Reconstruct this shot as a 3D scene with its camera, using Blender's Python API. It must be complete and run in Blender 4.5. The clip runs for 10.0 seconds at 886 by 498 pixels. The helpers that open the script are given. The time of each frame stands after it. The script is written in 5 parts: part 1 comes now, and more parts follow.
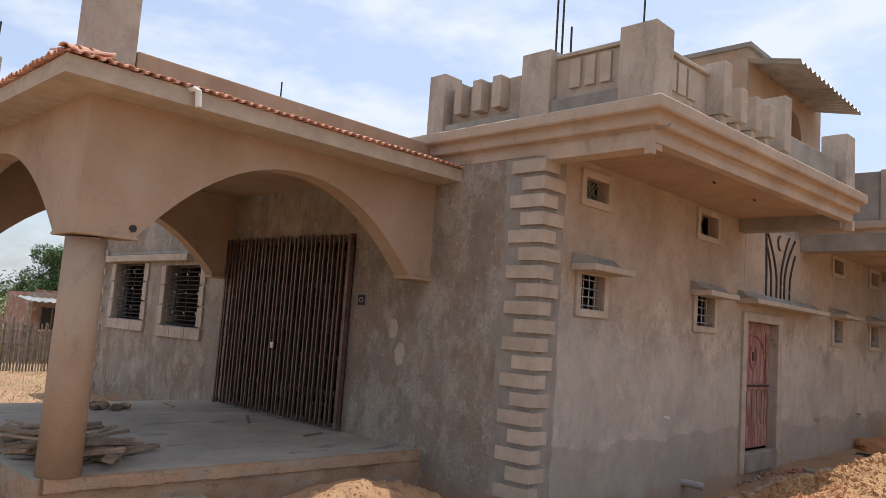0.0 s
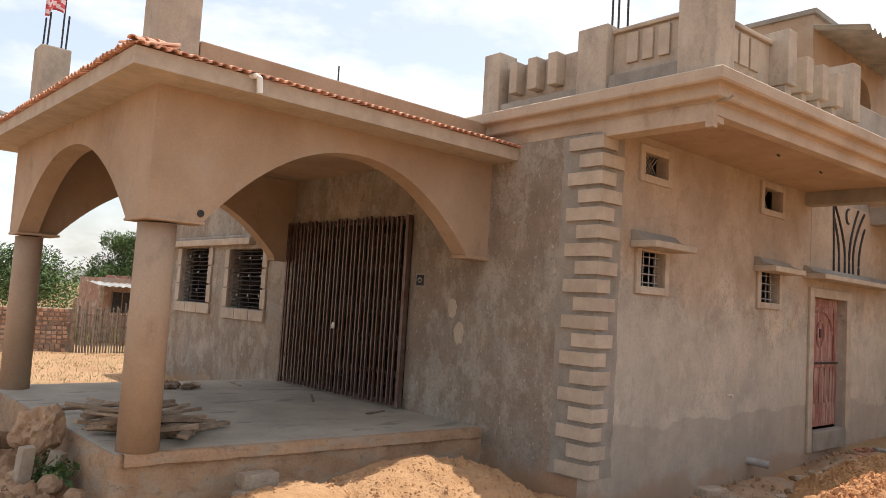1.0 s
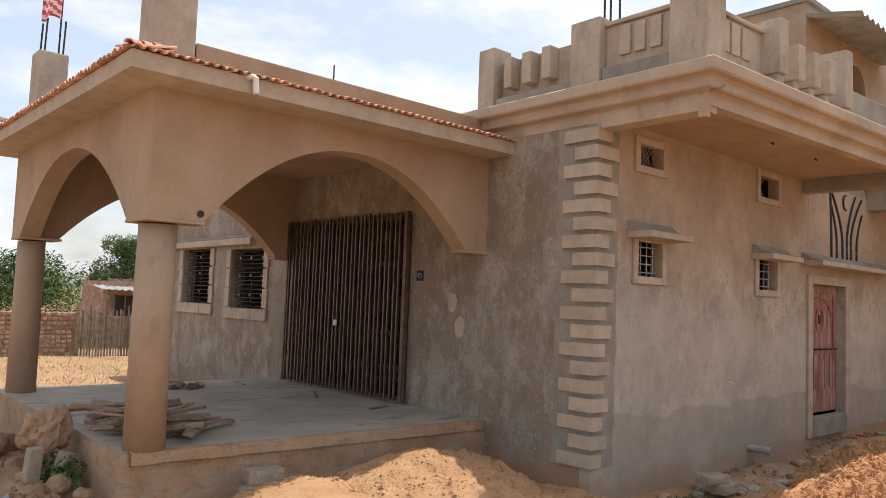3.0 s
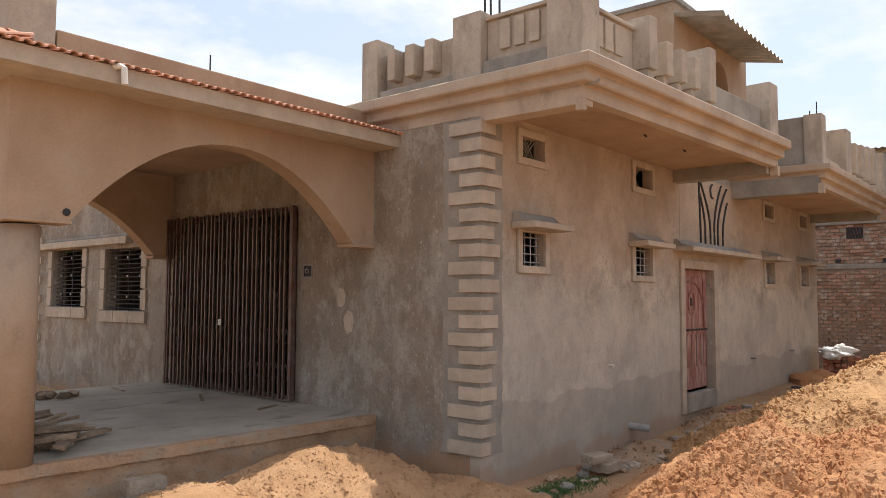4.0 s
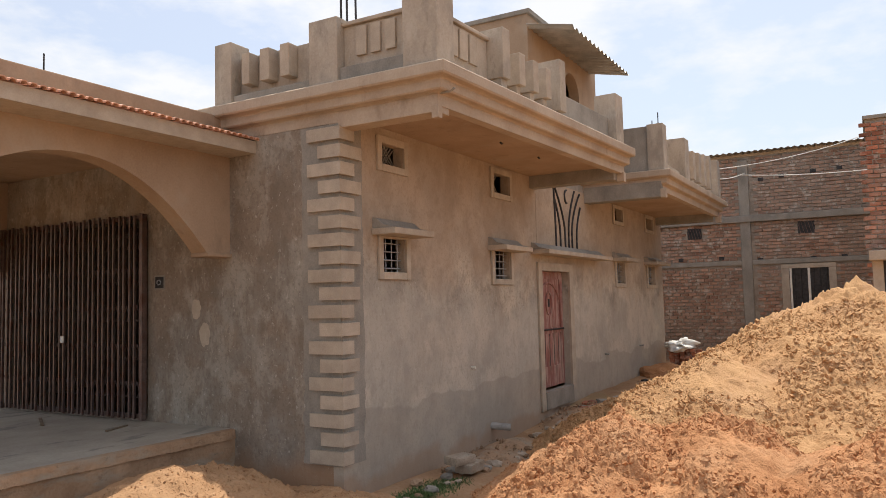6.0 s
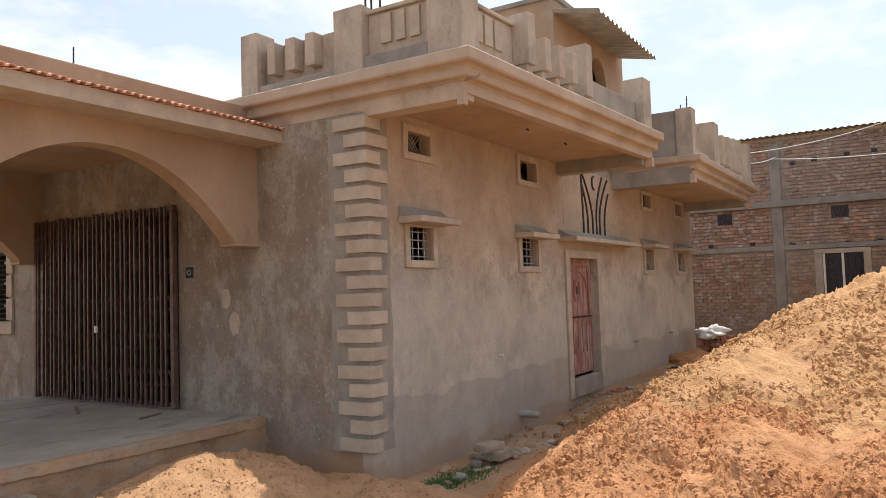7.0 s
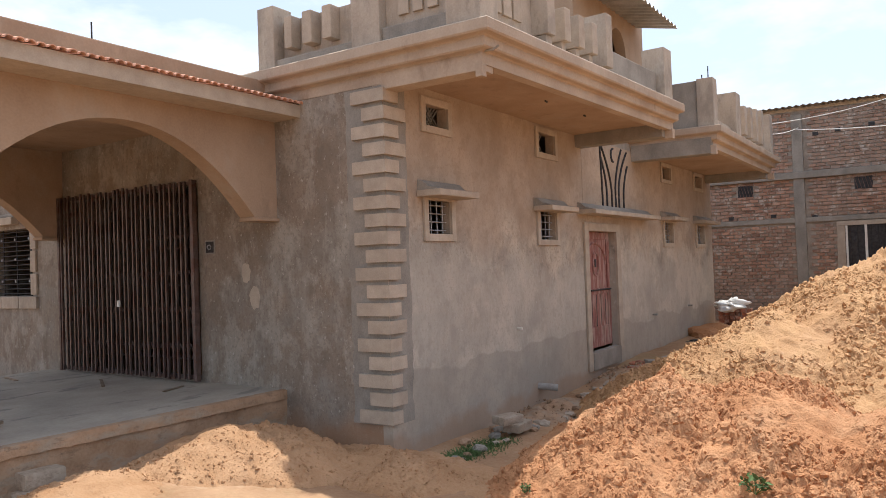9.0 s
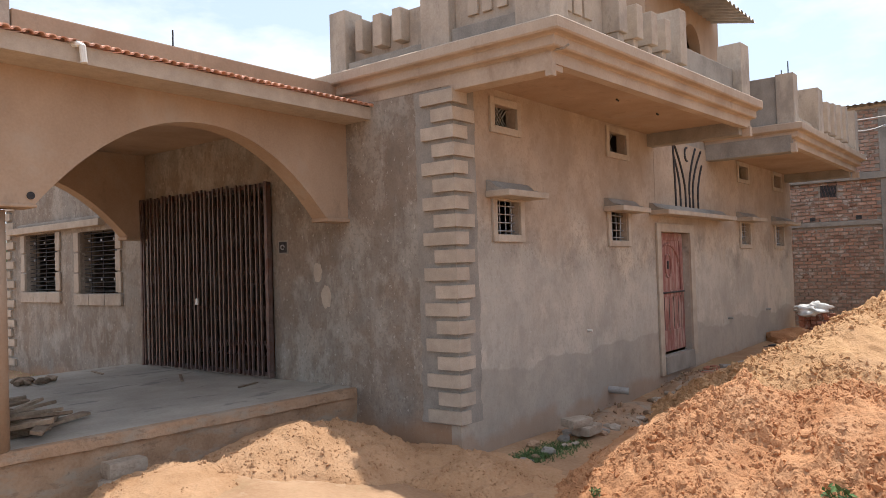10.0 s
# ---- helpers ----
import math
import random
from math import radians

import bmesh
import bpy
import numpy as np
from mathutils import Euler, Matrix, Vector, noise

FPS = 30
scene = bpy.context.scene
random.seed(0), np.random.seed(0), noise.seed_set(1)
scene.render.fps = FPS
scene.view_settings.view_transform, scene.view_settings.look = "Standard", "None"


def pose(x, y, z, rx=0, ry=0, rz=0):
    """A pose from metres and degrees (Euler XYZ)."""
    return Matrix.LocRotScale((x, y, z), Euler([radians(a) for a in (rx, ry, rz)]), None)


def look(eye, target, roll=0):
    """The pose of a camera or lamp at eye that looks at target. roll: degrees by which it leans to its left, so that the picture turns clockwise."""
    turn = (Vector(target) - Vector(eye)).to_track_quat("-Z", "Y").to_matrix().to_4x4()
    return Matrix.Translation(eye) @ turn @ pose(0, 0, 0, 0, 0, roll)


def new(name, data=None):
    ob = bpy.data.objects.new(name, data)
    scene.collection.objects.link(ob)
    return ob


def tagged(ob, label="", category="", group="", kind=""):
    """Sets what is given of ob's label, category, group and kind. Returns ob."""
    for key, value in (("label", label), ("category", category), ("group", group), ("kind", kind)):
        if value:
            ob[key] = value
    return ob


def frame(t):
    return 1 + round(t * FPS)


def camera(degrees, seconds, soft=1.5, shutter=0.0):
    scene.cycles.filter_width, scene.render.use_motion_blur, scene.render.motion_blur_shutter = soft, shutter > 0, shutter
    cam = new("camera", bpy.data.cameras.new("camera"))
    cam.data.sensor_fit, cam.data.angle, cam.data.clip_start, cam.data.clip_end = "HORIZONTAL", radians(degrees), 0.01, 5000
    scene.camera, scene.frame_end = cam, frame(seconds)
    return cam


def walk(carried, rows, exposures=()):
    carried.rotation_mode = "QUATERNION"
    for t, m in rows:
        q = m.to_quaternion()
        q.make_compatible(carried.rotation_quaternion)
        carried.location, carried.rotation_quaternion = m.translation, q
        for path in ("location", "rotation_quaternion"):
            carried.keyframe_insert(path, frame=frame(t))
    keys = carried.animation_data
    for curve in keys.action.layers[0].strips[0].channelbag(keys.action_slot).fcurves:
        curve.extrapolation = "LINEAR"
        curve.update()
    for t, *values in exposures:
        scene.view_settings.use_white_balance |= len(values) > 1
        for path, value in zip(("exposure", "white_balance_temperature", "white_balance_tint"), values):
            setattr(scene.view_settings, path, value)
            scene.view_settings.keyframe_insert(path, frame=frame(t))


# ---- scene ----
cam = camera(61.0, 10.0, 0.8)
PATH = [
    (0, (-6.383, -4.751, 2.187), (-4.954, -3.368, 2.396), 4.1),
    (0.5, (-6.367, -4.774, 2.177), (-4.996, -3.331, 2.37), 3.5),
    (1, (-6.446, -4.76, 2.167), (-5.114, -3.275, 2.316), 3.5),
    (1.5, (-6.443, -4.751, 2.163), (-5.148, -3.232, 2.297), 3.4),
    (2, (-6.493, -4.785, 2.158), (-5.221, -3.248, 2.296), 3.3),
    (3.5, (-6.449, -4.841, 2.142), (-5.035, -3.434, 2.279), 1.2),
    (4, (-6.423, -4.851, 2.148), (-4.892, -3.57, 2.276), 0.3),
    (4.5, (-6.397, -4.884, 2.147), (-4.767, -3.734, 2.28), -0.4),
    (5, (-6.39, -4.902, 2.164), (-4.686, -3.865, 2.299), -0.9),
    (5.5, (-6.38, -4.929, 2.168), (-4.645, -3.945, 2.311), -1.2),
    (7, (-6.355, -4.915, 2.151), (-4.661, -3.857, 2.262), -1.8),
    (7.5, (-6.364, -4.919, 2.162), (-4.691, -3.827, 2.245), -1.7),
    (8, (-6.374, -4.902, 2.148), (-4.708, -3.794, 2.171), -1.8),
    (8.5, (-6.359, -4.893, 2.149), (-4.689, -3.793, 2.183), -1.9),
    (9, (-6.357, -4.894, 2.149), (-4.687, -3.795, 2.192), -2.0),
    (9.5, (-6.354, -4.891, 2.141), (-4.711, -3.752, 2.187), -2.0),
    (10, (-6.362, -4.893, 2.142), (-4.798, -3.647, 2.194), -1.7),
]
walk(cam, [(t, look(eye, target, roll)) for t, eye, target, roll in PATH], [(0.0, 0.38, 6050, 10), (0.5, 0.58, 6900, 10), (1.0, 0.72, 6850, 10), (2.0, 0.60, 6750, 10), (4.0, 0.60, 6600, 10), (5.5, 0.46, 6750, 10), (7.0, 0.66, 6600, 10), (8.5, 0.72, 6250, 10), (10.0, 0.70, 6150, 10)])

# ---- sky and sun ----
SUN = Vector((0.30, 0.05, 1.0)).normalized()
world = bpy.data.worlds.new("sky")
scene.world = world
world.use_nodes = True
wn, wl = world.node_tree.nodes, world.node_tree.links
bg = wn["Background"]
sky = wn.new("ShaderNodeTexSky")
sky.sky_type, sky.sun_disc = "NISHITA", False
sky.sun_elevation = math.asin(SUN.z)
sky.sun_rotation = math.atan2(SUN.x, SUN.y)
sky.dust_density, sky.air_density = 3.0, 1.0
bg.inputs["Strength"].default_value = 0.14
way = wn.new("ShaderNodeTexCoord")
stretch = wn.new("ShaderNodeMapping")
stretch.inputs["Scale"].default_value = (1.0, 1.0, 2.4)
stretch.inputs["Location"].default_value = (3.2, 1.4, 0.3)
cloud = wn.new("ShaderNodeTexNoise")
cloud.inputs["Scale"].default_value, cloud.inputs["Detail"].default_value = 4.4, 11.0
cloud.inputs["Roughness"].default_value = 0.58
cover = wn.new("ShaderNodeValToRGB")
cover.color_ramp.elements[0].position, cover.color_ramp.elements[1].position = 0.44, 0.62
cover.color_ramp.elements[0].color, cover.color_ramp.elements[1].color = (0.30, 0.30, 0.30, 1), (0.97, 0.97, 0.97, 1)
blend = wn.new("ShaderNodeMix")
blend.data_type = "RGBA"
blend.inputs["B"].default_value = (4.9, 5.05, 5.3, 1)
wl.new(way.outputs["Generated"], stretch.inputs["Vector"])
wl.new(stretch.outputs["Vector"], cloud.inputs["Vector"])
wl.new(cloud.outputs["Fac"], cover.inputs["Fac"])
wl.new(cover.outputs["Color"], blend.inputs["Factor"])
wl.new(sky.outputs["Color"], blend.inputs["A"])
wl.new(blend.outputs["Result"], bg.inputs["Color"])
sun = new("sun", bpy.data.lights.new("sun", "SUN"))
sun.data.energy, sun.data.angle, sun.data.color = 3.0, radians(0.6), (1.0, 0.95, 0.86)
sun.matrix_world = look(SUN * 40, (0, 0, 0))


# ---- materials ----
def material(name, dark, light, scale=3.0, rough=0.9, bump=0.3, fine=60.0, metal=0.0, streak=0.0, spec=0.3, extra=None, vary=0.0, bump_scale=None):
    """Two-scale noise between two colours, with a fine relief."""
    m = bpy.data.materials.new(name)
    m.use_nodes = True
    n, l = m.node_tree.nodes, m.node_tree.links
    bsdf = n["Principled BSDF"]
    bsdf.inputs["Roughness"].default_value = rough
    bsdf.inputs["Metallic"].default_value = metal
    bsdf.inputs["Specular IOR Level"].default_value = spec
    geo = n.new("ShaderNodeNewGeometry")
    big = n.new("ShaderNodeTexNoise")
    big.inputs["Scale"].default_value, big.inputs["Detail"].default_value = scale, 8.0
    big.inputs["Roughness"].default_value = 0.62
    grain = n.new("ShaderNodeTexNoise")
    grain.inputs["Scale"].default_value, grain.inputs["Detail"].default_value = fine, 4.0
    place = n.new("ShaderNodeMapping")
    place.inputs["Scale"].default_value = (1, 1, 1.0 - streak)
    l.new(geo.outputs["Position"], place.inputs["Vector"])
    l.new(place.outputs["Vector"], big.inputs["Vector"])
    l.new(geo.outputs["Position"], grain.inputs["Vector"])
    both = n.new("ShaderNodeMath")
    both.operation = "MULTIPLY_ADD"
    both.inputs[1].default_value = 0.35
    l.new(grain.outputs["Fac"], both.inputs[0])
    l.new(big.outputs["Fac"], both.inputs[2])
    ramp = n.new("ShaderNodeValToRGB")
    ramp.color_ramp.elements[0].position, ramp.color_ramp.elements[1].position = 0.48, 0.88
    ramp.color_ramp.elements[0].color, ramp.color_ramp.elements[1].color = (*dark, 1), (*light, 1)
    l.new(both.outputs[0], ramp.inputs["Fac"])
    col = ramp.outputs["Color"]
    if vary:
        info = n.new("ShaderNodeObjectInfo")
        isle = geo.outputs["Random Per Island"]
        add = n.new("ShaderNodeMath")
        add.operation = "ADD"
        l.new(info.outputs["Random"], add.inputs[0])
        l.new(isle, add.inputs[1])
        frac = n.new("ShaderNodeMath")
        frac.operation = "FRACT"
        l.new(add.outputs[0], frac.inputs[0])
        spread = n.new("ShaderNodeMapRange")
        spread.inputs["To Min"].default_value, spread.inputs["To Max"].default_value = 1 - vary, 1 + vary
        l.new(frac.outputs[0], spread.inputs["Value"])
        tint = n.new("ShaderNodeHueSaturation")
        l.new(spread.outputs["Result"], tint.inputs["Value"])
        l.new(col, tint.inputs["Color"])
        col = tint.outputs["Color"]
    if extra:
        col = extra(n, l, col, geo)
    l.new(col, bsdf.inputs["Base Color"])
    if bump:
        bp = n.new("ShaderNodeBump")
        bp.inputs["Strength"].default_value, bp.inputs["Distance"].default_value = bump, bump_scale or 0.01
        l.new(both.outputs[0], bp.inputs["Height"])
        l.new(bp.outputs["Normal"], bsdf.inputs["Normal"])
    return m


def patch(n, l, col, geo, scale, low, high, colour, strength, detail=6.0, stretch=(1, 1, 1), offset=(0, 0, 0)):
    """Blotches of another colour over col."""
    place = n.new("ShaderNodeMapping")
    place.inputs["Scale"].default_value, place.inputs["Location"].default_value = stretch, offset
    noise_tex = n.new("ShaderNodeTexNoise")
    noise_tex.inputs["Scale"].default_value, noise_tex.inputs["Detail"].default_value = scale, detail
    noise_tex.inputs["Roughness"].default_value = 0.66
    span = n.new("ShaderNodeMapRange")
    span.inputs["From Min"].default_value, span.inputs["From Max"].default_value = low, high
    span.inputs["To Max"].default_value = strength
    mix = n.new("ShaderNodeMix")
    mix.data_type = "RGBA"
    mix.inputs["B"].default_value = (*colour, 1)
    l.new(geo.outputs["Position"], place.inputs["Vector"])
    l.new(place.outputs["Vector"], noise_tex.inputs["Vector"])
    l.new(noise_tex.outputs["Fac"], span.inputs["Value"])
    l.new(span.outputs["Result"], mix.inputs["Factor"])
    l.new(col, mix.inputs["A"])
    return mix.outputs["Result"]


def smooth_marks(n, l, col, geo):
    col = patch(n, l, col, geo, 1.7, 0.54, 0.68, (0.40, 0.33, 0.26), 0.55, 9.0, (1, 1, 0.8), (6, 1, 4))
    return patch(n, l, col, geo, 4.0, 0.58, 0.70, (0.20, 0.145, 0.105), 0.45, 9.0, (1, 1, 0.5), (2, 8, 3))


def parapet_marks(n, l, col, geo):
    col = patch(n, l, col, geo, 2.2, 0.50, 0.62, (0.255, 0.225, 0.190), 0.6, 12.0, (1, 1, 0.6), (3, 2, 6))
    col = patch(n, l, col, geo, 5.0, 0.54, 0.66, (0.52, 0.455, 0.38), 0.5, 12.0, (1, 1, 0.5), (8, 2, 1))
    return patch(n, l, col, geo, 9.0, 0.58, 0.70, (0.19, 0.16, 0.13), 0.5, 10.0, (1, 1, 0.5), (5, 5, 3))


def plaster_marks(n, l, col, geo):
    """Clouds of older and newer cement wash, drips, mottling and speckles."""
    col = patch(n, l, col, geo, 0.8, 0.46, 0.56, (0.285, 0.262, 0.228), 0.8, 12.0, offset=(4, 2, 7))
    col = patch(n, l, col, geo, 1.5, 0.49, 0.60, (0.195, 0.153, 0.118), 0.50, 13.0, (1, 1, 0.7), (7, 3, 1))
    col = patch(n, l, col, geo, 1.9, 0.51, 0.57, (0.43, 0.385, 0.325), 0.45, 13.0, (1, 1, 0.8), (1, 9, 3))
    col = patch(n, l, col, geo, 5.0, 0.51, 0.62, (0.18, 0.147, 0.118), 0.45, 13.0, (1, 1, 0.75), (3, 1, 5))
    col = patch(n, l, col, geo, 4.5, 0.54, 0.60, (0.46, 0.415, 0.355), 0.30, 13.0, (1, 1, 0.35), (9, 4, 2))
    col = patch(n, l, col, geo, 24.0, 0.52, 0.62, (0.16, 0.13, 0.105), 0.40, 6.0, (1, 1, 0.9), (6, 6, 1))
    return patch(n, l, col, geo, 17.0, 0.60, 0.65, (0.54, 0.50, 0.44), 0.5, 8.0, (1, 1, 0.8), (2, 5, 8))


def level(n, l, col, geo, height, wander, scale, blur, colour, strength, above, offset=(0, 0, 0), detail=10.0):
    """Another colour over the wall, above or below a ragged line."""
    split = n.new("ShaderNodeSeparateXYZ")
    place = n.new("ShaderNodeMapping")
    place.inputs["Location"].default_value = offset
    wave = n.new("ShaderNodeTexNoise")
    wave.inputs["Scale"].default_value, wave.inputs["Detail"].default_value = scale, detail
    l.new(geo.outputs["Position"], split.inputs[0])
    l.new(geo.outputs["Position"], place.inputs["Vector"])
    l.new(place.outputs["Vector"], wave.inputs["Vector"])
    shift = n.new("ShaderNodeMath")
    shift.operation = "MULTIPLY_ADD"
    shift.inputs[1].default_value = -wander
    l.new(wave.outputs["Fac"], shift.inputs[0])
    l.new(split.outputs["Z"], shift.inputs[2])
    edge = n.new("ShaderNodeMapRange")
    mid = height - wander * 0.5
    edge.inputs["From Min"].default_value, edge.inputs["From Max"].default_value = mid - blur, mid + blur
    edge.inputs["To Min"].default_value, edge.inputs["To Max"].default_value = (0.0, strength) if above else (strength, 0.0)
    l.new(shift.outputs[0], edge.inputs["Value"])
    mix = n.new("ShaderNodeMix")
    mix.data_type = "RGBA"
    mix.inputs["B"].default_value = (*colour, 1)
    l.new(edge.outputs["Result"], mix.inputs["Factor"])
    l.new(col, mix.inputs["A"])
    return mix.outputs["Result"]


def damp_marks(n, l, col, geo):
    """Browner above the windows, paler lower down, a tide mark of damp and soil splashed on the foot of the wall."""
    col = plaster_marks(n, l, col, geo)
    col = level(n, l, col, geo, 2.55, 1.6, 1.1, 0.22, (0.40, 0.29, 0.205), 0.55, True, (3, 1, 1))
    col = level(n, l, col, geo, 2.15, 1.3, 0.8, 0.20, (0.52, 0.47, 0.40), 0.45, False, (7, 7, 2))
    col = level(n, l, col, geo, 0.97, 0.75, 0.9, 0.012, (0.265, 0.230, 0.190), 0.42, False)
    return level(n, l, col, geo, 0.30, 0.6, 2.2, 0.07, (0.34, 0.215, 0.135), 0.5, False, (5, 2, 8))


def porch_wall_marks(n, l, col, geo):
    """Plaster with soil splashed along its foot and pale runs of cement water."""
    col = plaster_marks(n, l, col, geo)
    col = patch(n, l, col, geo, 2.6, 0.56, 0.68, (0.42, 0.385, 0.335), 0.28, 12.0, (1, 1, 0.14), (1, 4, 2))
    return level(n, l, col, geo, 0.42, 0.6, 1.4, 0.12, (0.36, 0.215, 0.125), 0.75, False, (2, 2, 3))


def sand_marks(n, l, col, geo):
    col = patch(n, l, col, geo, 1.3, 0.5, 0.7, (0.47, 0.285, 0.16), 0.6, 6.0)
    return patch(n, l, col, geo, 7.0, 0.56, 0.75, (0.29, 0.135, 0.06), 0.35, 9.0)


def ground_marks(n, l, col, geo):
    col = patch(n, l, col, geo, 0.35, 0.52, 0.62, (0.24, 0.21, 0.10), 0.4, 8.0, offset=(3, 3, 3))
    return patch(n, l, col, geo, 4.0, 0.58, 0.7, (0.52, 0.38, 0.25), 0.5, 7.0)


def earthy_marks(n, l, col, geo):
    col = patch(n, l, col, geo, 2.2, 0.50, 0.62, (0.35, 0.30, 0.235), 0.75, 9.0, (1, 1, 2.2), (5, 1, 2))
    col = patch(n, l, col, geo, 5.0, 0.57, 0.64, (0.20, 0.135, 0.09), 0.5, 11.0, (1, 1, 2.6), (1, 6, 4))
    return patch(n, l, col, geo, 14.0, 0.60, 0.68, (0.16, 0.115, 0.08), 0.5, 8.0)


def rust_marks(n, l, col, geo):
    return patch(n, l, col, geo, 6.0, 0.5, 0.65, (0.10, 0.035, 0.02), 0.8, 6.0)


def red_paint_marks(n, l, col, geo):
    col = patch(n, l, col, geo, 9.0, 0.48, 0.58, (0.43, 0.29, 0.245), 0.8, 10.0, (1, 1, 0.18))
    col = patch(n, l, col, geo, 12.0, 0.54, 0.62, (0.17, 0.115, 0.085), 0.8, 10.0, (1, 1, 0.2), (3, 3, 3))
    return patch(n, l, col, geo, 2.0, 0.55, 0.65, (0.30, 0.22, 0.175), 0.6, 10.0, (1, 1, 0.6), (1, 7, 3))


def brick_marks(n, l, col, geo):
    col = patch(n, l, col, geo, 0.8, 0.46, 0.62, (0.36, 0.30, 0.25), 0.65, 9.0)
    col = patch(n, l, col, geo, 5.0, 0.55, 0.64, (0.50, 0.45, 0.39), 0.6, 9.0, offset=(2, 7, 3))
    col = patch(n, l, col, geo, 3.0, 0.56, 0.68, (0.12, 0.06, 0.045), 0.6, 9.0, offset=(8, 1, 1))
    return patch(n, l, col, geo, 14.0, 0.6, 0.7, (0.48, 0.43, 0.38), 0.5, 6.0)


def old_brick_marks(n, l, col, geo):
    col = patch(n, l, col, geo, 0.5, 0.42, 0.58, (0.34, 0.275, 0.225), 0.6, 7.0, (1, 1, 1), (2, 2, 0.6))
    col = patch(n, l, col, geo, 5.0, 0.54, 0.62, (0.52, 0.46, 0.40), 0.75, 9.0, offset=(1, 3, 2))
    return patch(n, l, col, geo, 7.0, 0.58, 0.68, (0.13, 0.085, 0.065), 0.7, 7.0)


# Darker base than the side wall's: part of the porch's shade is in it.
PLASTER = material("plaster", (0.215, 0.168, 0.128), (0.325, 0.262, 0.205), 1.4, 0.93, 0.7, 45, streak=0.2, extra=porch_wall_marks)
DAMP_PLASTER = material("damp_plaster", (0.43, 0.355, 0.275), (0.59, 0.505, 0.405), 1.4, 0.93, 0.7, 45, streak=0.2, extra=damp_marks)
# Extra orange in this base stands for light bounced off the sand.
SMOOTH = material("smooth_plaster", (0.32, 0.222, 0.150), (0.44, 0.32, 0.225), 1.3, 0.9, 0.4, 45, streak=0.3, extra=smooth_marks)
CORNICE_PLASTER = material("cornice_plaster", (0.37, 0.285, 0.215), (0.50, 0.405, 0.315), 1.8, 0.92, 0.5, 45, streak=0.3, extra=smooth_marks)
PARAPET = material("parapet_plaster", (0.35, 0.29, 0.23), (0.50, 0.425, 0.345), 2.2, 0.93, 0.7, 45, streak=0.3, extra=parapet_marks)
TRIM = material("plaster_trim", (0.37, 0.305, 0.24), (0.50, 0.42, 0.335), 5.0, 0.92, 0.3, 70, vary=0.08)
GREY = material("grey_cement", (0.21, 0.19, 0.165), (0.36, 0.325, 0.28), 2.6, 0.92, 0.4, 50, streak=0.3)
FLOOR = material("cement_floor", (0.31, 0.275, 0.225), (0.45, 0.405, 0.335), 1.3, 0.85, 0.3, 40,
                 extra=lambda n, l, c, g: patch(n, l, c, g, 2.4, 0.58, 0.64, (0.20, 0.185, 0.165), 0.7, 6.0, (0.6, 1.6, 1)))
EARTHY = material("earthy_cement", (0.30, 0.185, 0.11), (0.46, 0.305, 0.195), 3.5, 0.95, 0.9, 30, bump_scale=0.03, extra=earthy_marks)
SAND = material("sand", (0.37, 0.170, 0.076), (0.53, 0.275, 0.135), 2.0, 0.97, 1.0, 48, extra=sand_marks, bump_scale=0.045)
BACK_SAND = material("back_sand", (0.42, 0.235, 0.112), (0.55, 0.335, 0.17), 2.0, 0.97, 1.0, 48, extra=sand_marks, bump_scale=0.045)
PALE_SAND = material("pale_sand", (0.36, 0.20, 0.10), (0.50, 0.305, 0.17), 2.5, 0.97, 0.9, 42, extra=sand_marks, bump_scale=0.04)
EARTH = material("earth", (0.29, 0.165, 0.088), (0.44, 0.275, 0.16), 1.2, 0.97, 0.7, 25, extra=ground_marks, bump_scale=0.03)
DIRT_EARTH = material("bank_earth", (0.25, 0.145, 0.083), (0.43, 0.275, 0.17), 2.2, 0.97, 0.9, 45, bump_scale=0.03)
ROCK = material("rock", (0.23, 0.142, 0.086), (0.42, 0.285, 0.185), 5.0, 0.95, 0.8, 28, bump_scale=0.03, vary=0.2)
STONE = material("pale_stone", (0.27, 0.205, 0.15), (0.45, 0.375, 0.295), 6.0, 0.95, 0.8, 40, bump_scale=0.02, extra=earthy_marks)
OLD_BRICK = material("old_brick", (0.27, 0.145, 0.098), (0.44, 0.275, 0.20), 5.0, 0.95, 0.5, 60, extra=old_brick_marks, vary=0.3)
BRICK = material("brick", (0.28, 0.10, 0.06), (0.46, 0.205, 0.13), 5.0, 0.93, 0.7, 40, extra=brick_marks, vary=0.45)
RUBBLE_BRICK = material("rubble_brick", (0.33, 0.17, 0.11), (0.50, 0.31, 0.21), 5.0, 0.93, 0.7, 40, extra=brick_marks, vary=0.5)
MORTAR = material("mortar", (0.24, 0.20, 0.165), (0.43, 0.375, 0.315), 4.0, 0.95, 0.6, 40)
TILE = material("clay_tile", (0.52, 0.25, 0.16), (0.70, 0.43, 0.32), 7.0, 0.8, 0.3, 50, vary=0.18)
IRON = material("painted_iron", (0.10, 0.072, 0.064), (0.24, 0.165, 0.145), 12.0, 0.42, 0.2, 80, metal=0.5, extra=rust_marks)
# Dark iron; also painted on as the shade inside holes and windows.
IRON_AND_SHADE = material("iron_and_shade", (0.03, 0.03, 0.032), (0.075, 0.07, 0.07), 12.0, 0.6, 0.2, 80, metal=0.4)
STEEL = material("bare_steel", (0.28, 0.28, 0.29), (0.45, 0.45, 0.46), 9.0, 0.45, 0.1, 60, metal=0.6)
